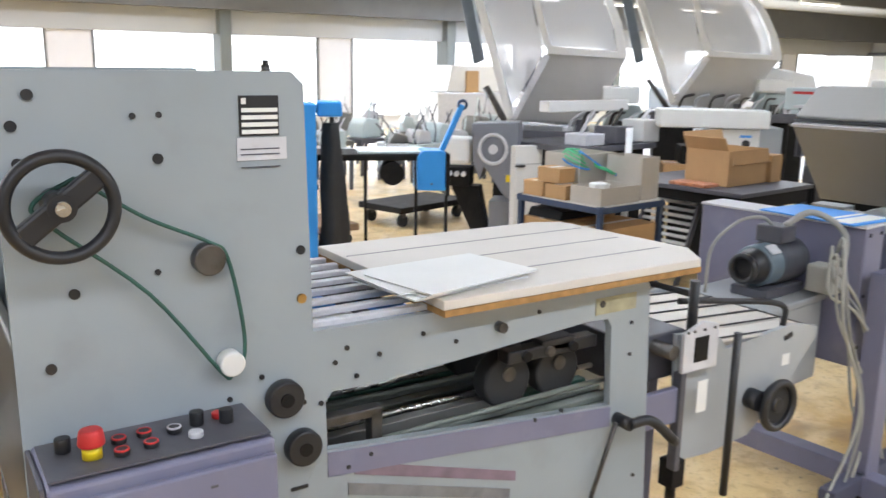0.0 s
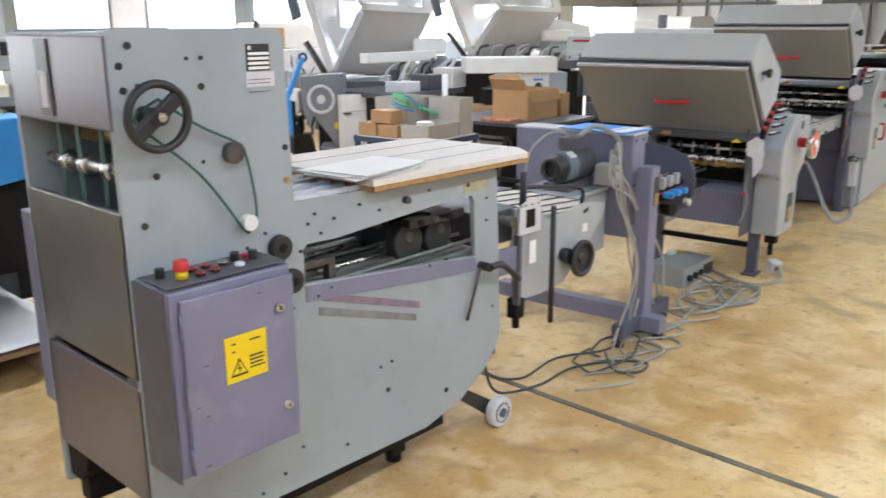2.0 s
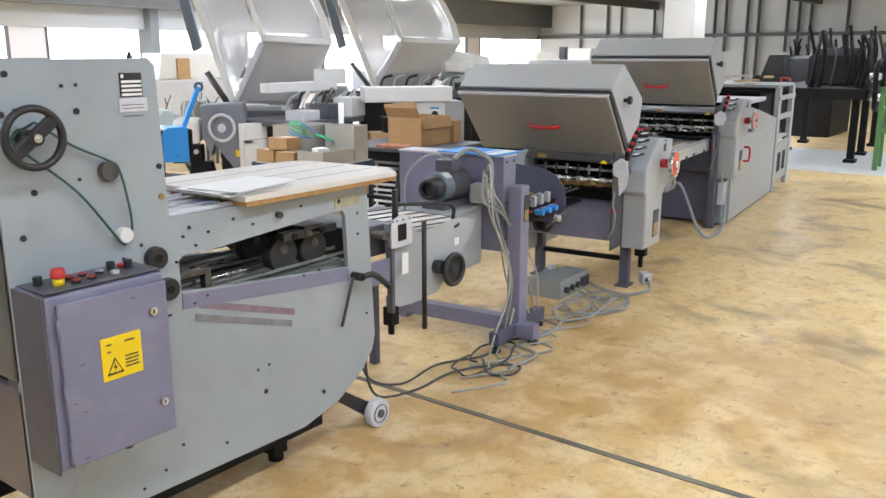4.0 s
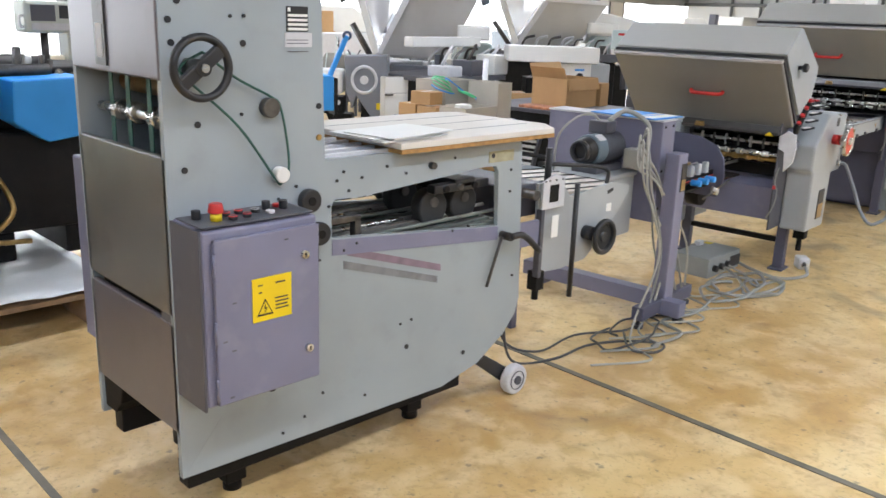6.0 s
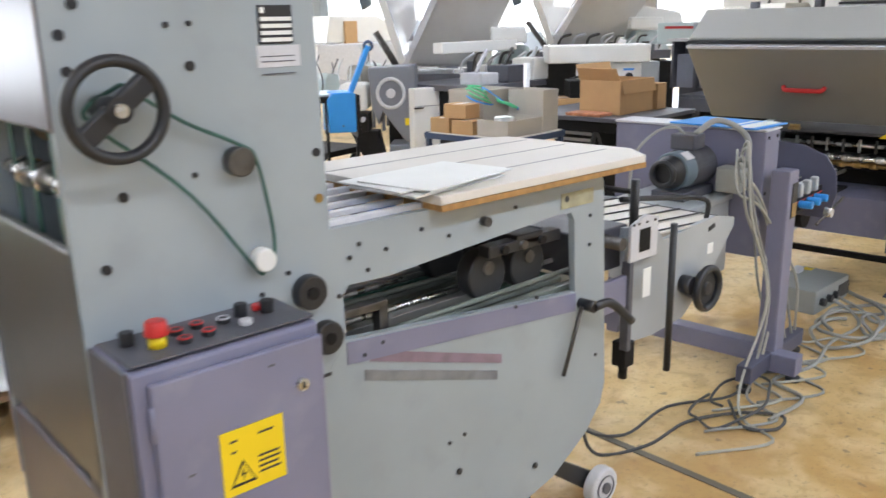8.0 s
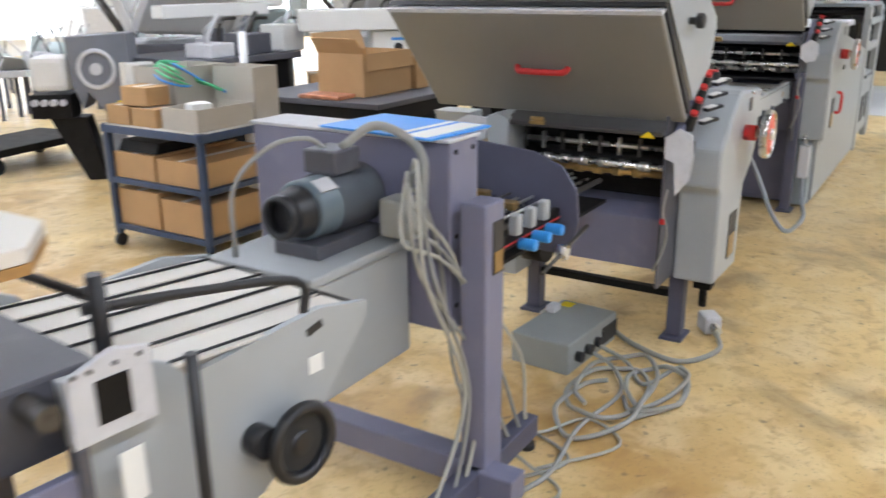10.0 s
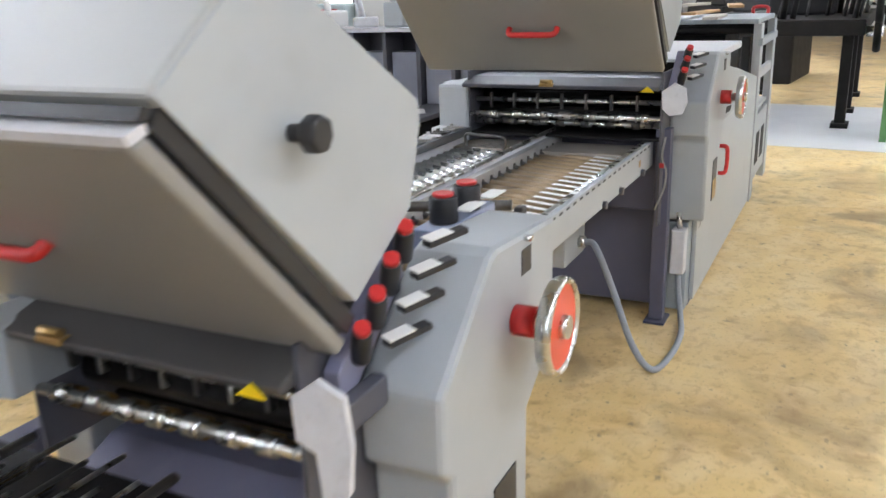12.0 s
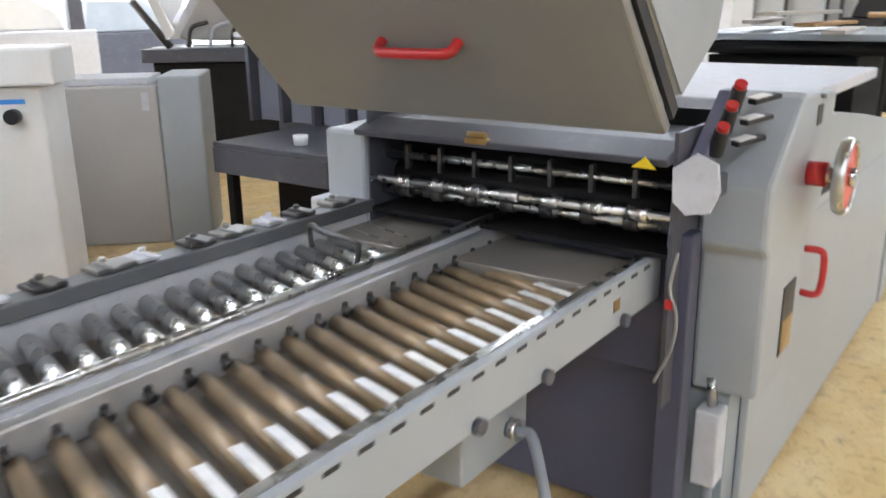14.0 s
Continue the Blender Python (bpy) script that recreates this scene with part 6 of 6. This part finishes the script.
part("guard", box(0.094, 0.118, 0.0, 0.2, 0.72, 0.99, 0.004), VOID, ba)
part("cover_bolt", cyl((0.0, -0.006, 0.80), (0.0, 0.0, 0.80), 0.006, 10), DGREY, ba)
for x in (-0.95, -0.42, -0.10, 0.095):
    part("leg", box(x, x + 0.02, 0.05, 0.07, 0.0, 0.945 if x < 0.05 else 0.72, 0.003), VOID, ba)
part("drum", cyl((-0.24, 0.06, 0.86), (-0.24, 0.3, 0.86), 0.075, 20), VOID, ba)
part("lower_bar", box(-0.95, -0.42, 0.055, 0.065, 0.22, 0.25, 0.002), VOID, ba)

for k, (x, y) in enumerate(((2.6, 6.6), (4.2, 7.2), (3.2, 8.6))):
    tr = thing("transport_trolley", pose(x, y, 0, 0, 0, 15 * k), "low dark trolley on castors", "trolley", "trolleys in the hall")
    part("deck", box(-0.5, 0.5, -0.3, 0.3, 0.14, 0.2, 0.008), WOOD if k == 0 else VOID, tr)
    for dx in (-0.4, 0.4):
        for dy in (-0.22, 0.22):
            part("castor", cyl((dx, dy - 0.02, 0.06), (dx, dy + 0.02, 0.06), 0.06, 16), RUBBER, tr)
            part("castor_fork", box(dx - 0.02, dx + 0.02, dy - 0.03, dy + 0.03, 0.09, 0.14, 0.003), DSTEEL, tr)

# ---- old blue press on the pallet beside the feeder ----
pal = thing("pallet", pose(-0.9, 3.22, 0), "dirty wooden pallet with plastic sheet", "pallet")
for k in range(7):
    part("deck_board", box(-1.3, 1.5, 0.0 + 0.26 * k, 0.2 + 0.26 * k, 0.12, 0.145, 0.004), WOOD, pal)
for x in (-1.2, 0.1, 1.3):
    part("runner", box(x, x + 0.14, 0.0, 1.76, 0.0, 0.12, 0.004), WOOD, pal)
fb = bmesh.new()
bmesh.ops.create_grid(fb, x_segments=40, y_segments=26, size=1)
for v in fb.verts:
    v.co = (-0.9 + 0.1 + 1.4 * v.co.x, 4.1 + 0.88 * v.co.y, 0.157 + 0.022 * abs(noise.noise(v.co * 4.0)) + 0.012 * abs(noise.noise(v.co * 11.0)))
for f in fb.faces:
    f.smooth = True
bmesh.ops.solidify(fb, geom=fb.faces[:], thickness=0.003)
solid("plastic_sheet", fb, FILMW, "milky crumpled plastic sheet over the pallet", "plastic sheet")
pr = thing("blue_press", pose(-0.75, 3.75, 0), "old black printing press with bright blue covers", "printing press")
part("frame", box(-0.7, 1.62, 0.02, 0.75, 0.34, 0.84, 0.02), VOID, pr)
for fx in (-0.6, 0.1, 0.95, 1.3):
    part("frame_leg", box(fx, fx + 0.10, 0.05, 0.7, 0.19, 0.34, 0.01), VOID, pr)
part("base", box(-0.9, 0.75, -0.05, 0.5, 0.19, 0.30, 0.015), VOID, pr)
part("blue_cover", prism([(1.06, 1.10), (1.40, 1.11), (1.41, 0.83), (1.20, 0.80), (1.05, 0.90)], "y", -0.12, 0.35, 0.01), BLUE, pr, "bright blue slanted cover")
part("blue_box", prism([(0.80, 1.17), (1.0, 1.165), (0.99, 1.07), (0.80, 1.05)], "y", -0.12, 0.1, 0.008), BLUE, pr, "small blue cover")
part("upper_frame", box(-0.6, 1.62, 0.12, 0.7, 0.845, 1.14, 0.02), VOID, pr)
random.seed(9)
for k in range(26):
    x, h = 0.15 + 0.05 * k, 1.10 + 0.18 * random.random()
    part("spindle", cyl((x, 0.1 + 0.3 * random.random(), 1.0), (x + 0.03 * random.random(), 0.1, h), 0.010 + 0.012 * random.random(), 8), DSTEEL if k % 3 else STEEL, pr)
for k in range(5):
    part("press_roller", cyl((0.3, 0.1 + 0.1 * k, 1.13 + 0.03 * (k % 2)), (1.3, 0.1 + 0.1 * k, 1.13 + 0.03 * (k % 2)), 0.03, 12), DSTEEL, pr)
for k in range(4):
    part("hose", tube([(0.35 + 0.2 * k, 0.0, 0.7), (0.40 + 0.2 * k, -0.14, 0.5), (0.30 + 0.2 * k, -0.10, 0.35), (0.5 + 0.2 * k, -0.02, 0.3)], 0.014, 8), BRASS if k % 2 else RUBBER, pr)
part("monitor", box(1.26, 1.50, 0.25, 0.42, 1.30, 1.46, 0.015), material("putty_plastic", (0.52, 0.55, 0.50), 0.5, 0, 0.05, 6), pr, "putty-coloured instrument box")
part("monitor_face", box(1.29, 1.41, 0.245, 0.2495, 1.36, 1.44, 0.003), DGREY, pr)
part("monitor_slot", box(1.43, 1.475, 0.245, 0.2495, 1.375, 1.44, 0.002), BLACK, pr)
part("monitor_panel", box(1.29, 1.475, 0.243, 0.2495, 1.315, 1.35, 0.003), LABEL, pr)
part("monitor_handle", tube([(1.26, 0.27, 1.33), (1.24, 0.26, 1.335), (1.238, 0.26, 1.38), (1.26, 0.27, 1.385)], 0.006, 6), LABEL, pr)
part("monitor_post", cyl((1.38, 0.35, 1.1), (1.38, 0.35, 1.3), 0.02, 10), DSTEEL, pr)
part("ink_duct", box(0.35, 0.95, 0.3, 0.5, 1.24, 1.34, 0.02), VOID, pr)
part("feed_sheet", prism([(0.5, 1.18), (0.95, 1.24), (0.95, 1.25), (0.5, 1.19)], "y", 0.0, 0.25, 0), FILMW, pr)
dt = thing("delivery_board", pose(-0.56, 3.22, 0.04), "green-edged delivery board with a stack of grey board", "board")
part("board", box(-0.5, 0.62, 0.0, 0.6, 0.70, 0.735, 0.004), GREENB, dt, "pale green board")
part("bracket", prism([(0.0, 0.70), (0.5, 0.70), (0.5, 0.3), (0.4, 0.3)], "y", 0.45, 0.5, 0.004), VOID, dt)
part("bracket", box(-0.4, -0.3, 0.3, 0.6, 0.15, 0.70, 0.004), VOID, dt)
part("post", box(0.25, 0.33, 0.5, 0.58, 0.15, 0.70, 0.004), VOID, dt)
for k in range(3):
    solid("grey_board", box(-0.40, 0.34 - 0.03 * k, 0.10, 0.5, 0, 0.02, 0.002), BOARD if k != 1 else EDGE, "grey board sheet stacked on the delivery board", "board", "stack of boards", pose(-0.56, 3.22, 0.776 + 0.021 * k, 0, 0, 1.5 * k))

# ---- clutter along the windows ----
random.seed(21)
for k in range(24):
    ang, dist = radians(17 + 0.95 * k + random.uniform(-0.6, 0.6)), random.uniform(9.5, 13.5)
    x, y = 0.5 + dist * math.sin(ang), 0.3 + dist * math.cos(ang)
    h, w = random.uniform(0.62, 0.88), random.uniform(0.25, 0.5)
    m = thing("small_press", pose(x, y, 0, 0, 0, random.uniform(-30, 30)), "small pale bench machine standing near the windows", "small machine", "machines by the windows")
    mat = (SCREEN, LABEL, STEELP, SCREEN, DGREY)[k % 5]
    for sx, sy in ((-1, -1), (-1, 1), (1, -1), (1, 1)):
        part("leg", box(sx * w / 2 - 0.02, sx * w / 2 + 0.02, sy * 0.2 - 0.02, sy * 0.2 + 0.02, 0.0, 0.45, 0.004), DGREY, m)
    part("bed", box(-w / 2 - 0.03, w / 2 + 0.03, -0.23, 0.23, 0.451, 0.52, 0.01), mat, m)
    part("head", prism([(-w / 3, 0.521), (-w / 3, h - 0.08), (-w / 6, h), (w / 3, h - 0.03), (w / 2.4, 0.521)], "y", -0.15, 0.15, 0.02), (SCREEN, LABEL, STEELP)[k % 3], m)
    for j in range(5):
        a = random.uniform(-w / 2, w / 2)
        part("rod", tube([(a, -0.1, 0.52), (a + random.uniform(-0.06, 0.06), -0.12, h - 0.05), (a + random.uniform(-0.15, 0.15), -0.1, h + random.uniform(0.05, 0.28))], 0.010, 6), (DGREY, LABEL, SCREEN)[j % 3], m)
for k, (x, y, h) in enumerate(((9.5, 13.5, 1.55), (12.0, 15.0, 1.45), (14.5, 12.5, 1.65), (17.0, 14.0, 1.5), (19.5, 11.5, 1.6), (22.0, 9.5, 1.5), (24.0, 12.0, 1.7))):
    m = thing("finishing_machine", pose(x, y, 0, 0, 0, 12 * (k % 3) - 10), "pale grey finishing machine in the far hall", "printing machine", "machines in the far hall")
    part("body", box(-1.1, 1.1, -0.5, 0.5, 0.0, h - 0.5, 0.03), (LABEL, DGREY, PALE)[k % 3], m)
    part("cover", prism([(-0.9, h - 0.499), (-0.8, h), (0.2, h), (0.6, h - 0.25), (0.7, h - 0.499)], "y", -0.45, 0.45, 0.03), (CREAM, PALE)[k % 2], m)
    part("control_arm", box(0.75, 0.95, -0.48, -0.3, h - 0.499, h + 0.12, 0.01), DGREY, m)

carton(-0.3, 0.3, -0.2, 0.2, 1.05, 1.45, pose(9.2, 13.3, 0.0), "brown cardboard box on a far machine", CARD)

# ---- old black letterpress at the end of the hall ----
bp = thing("black_letterpress", pose(12.25, 1.8, 0, 0, 0, 4), "old black cast-iron letterpress with flywheels", "printing press")
for x in (-0.2, 0.9, 2.4):
    for y in (0.0, 1.1):
        part("leg", box(x - 0.05, x + 0.05, y - 0.05, y + 0.05, 0.0, 0.92, 0.01), VOID, bp)
        part("foot", box(x - 0.12, x + 0.12, y - 0.08, y + 0.08, 0.0, 0.05, 0.008), VOID, bp)
part("bed", box(-0.5, 2.8, -0.15, 1.25, 0.90, 1.05, 0.015), VOID, bp)
for x, z, r in ((-0.35, 1.22, 0.20), (-0.25, 0.93, 0.17), (0.6, 1.4, 0.22), (1.3, 1.3, 0.25)):
    g = part("flywheel", ring((x, -0.25, z), (0, 1, 0), r, 0.07, 0.06, 32), VOID, bp, "black cast-iron wheel")
    part("flywheel_disc", cyl((x, -0.25, z), (x, -0.22, z), r, 28), DSTEEL, g)
    part("wheel_hub", cyl((x, -0.30, z), (x, -0.15, z), 0.05, 14), STEEL, g)
part("link_rod", cyl((-0.35, -0.32, 1.1), (0.9, -0.32, 1.55), 0.03, 8), VOID, bp)
part("link_rod", cyl((-0.2, -0.32, 1.0), (1.2, -0.32, 1.35), 0.03, 8), VOID, bp)
part("tower", prism([(0.9, 1.05), (1.0, 1.5), (1.5, 1.62), (1.9, 1.05)], "y", 0.2, 0.9, 0.03), VOID, bp)
random.seed(3)
for k in range(22):
    x, y = random.uniform(-0.3, 2.4), random.uniform(-0.1, 0.9)
    part("linkage", tube([(x, y, 1.05), (x + random.uniform(-0.2, 0.2), y - 0.05, 1.35 + random.uniform(0, 0.2)), (x + random.uniform(-0.4, 0.4), y, 1.6 + random.uniform(0, 0.35))], random.uniform(0.012, 0.035), 6), VOID if k % 4 else DSTEEL, bp)
gf = thing("green_frame", pose(11.28, 1.3, 0, 0, 0, 4), "green steel frame stand", "stand")
for x in (0.0, 0.5):
    for y in (-0.5, 0.0):
        part("post", box(x, x + 0.06, y, y + 0.06, 0, 1.1, 0.004), material("leaf_green_enamel", (0.10, 0.24, 0.09), 0.5, 0, 0.1, 6), gf)
for z in (0.5, 0.78, 1.04):
    part("shelf", box(0.0, 0.56, -0.5, 0.06, z, z + 0.05, 0.004), gf.children[0].data.materials[0], gf)
for k, (x, y) in enumerate(((16.5, 3.4), (19.0, 1.0), (20.5, 5.0), (17.5, -1.2))):
    m = thing("black_press", pose(x, y, 0, 0, 0, 20 * k), "dark cast-iron press in the far hall", "printing press", "dark presses in the far hall")
    part("body", box(-0.8, 0.8, -0.5, 0.5, 0.0, 1.0, 0.03), VOID, m)
    part("upper", prism([(-0.7, 1.0), (-0.5, 1.45), (0.3, 1.5), (0.7, 1.0)], "y", -0.4, 0.4, 0.03), VOID, m)
    for j in range(8):
        a = random.uniform(-0.7, 0.7)
        part("linkage", tube([(a, -0.3, 1.0), (a + 0.1, -0.35, 1.4), (a + random.uniform(-0.3, 0.3), -0.3, 1.6 + random.uniform(0, 0.3))], 0.025, 6), VOID, m)
    if k < 2:
        part("lamp_screen", box(-0.2, 0.2, -0.52, -0.5, 1.45, 1.68, 0.005), SCREEN, m, "pale reflective panel")

# ---- blue column and black dust cover behind the feeder ----
bc = thing("blue_column", pose(1.89, 4.605, 0, 0, 0, -24), "narrow bright blue machine column", "machine column")
part("column", box(-0.10, 0.045, 0.0, 0.25, 0.0, 1.30, 0.012), BLUE, bc)
part("cap", box(0.05, 0.20, 0.05, 0.25, 1.22, 1.31, 0.012), BLUE, bc)
part("cap_arm", box(0.046, 0.06, 0.08, 0.2, 1.24, 1.29, 0.002), NAVY, bc)
dcov = bmesh.new()
rows = []
for i in range(14):
    z = 0.30 + 0.88 * i / 13
    r = 0.10 - 0.05 * i / 13
    rows.append([dcov.verts.new((0.14 + r * (1 + 0.22 * math.sin(3 * a + i * 0.4)) * math.cos(a), 0.12 + 0.8 * r * (1 + 0.2 * math.cos(4 * a)) * math.sin(a), z)) for a in [2 * math.pi * q / 18 for q in range(18)]])
for u, v in zip(rows, rows[1:]):
    for q in range(18):
        dcov.faces.new((u[q], u[(q + 1) % 18], v[(q + 1) % 18], v[q])).smooth = True
dcov.faces.new(rows[0])
dcov.faces.new(rows[-1])
part("dust_cover", seal(dcov), RUBBER, bc, "black cloth hanging in folds")
part("cover_pole", cyl((0.14, 0.12, 0.0), (0.14, 0.12, 1.22), 0.015, 8), DSTEEL, bc)
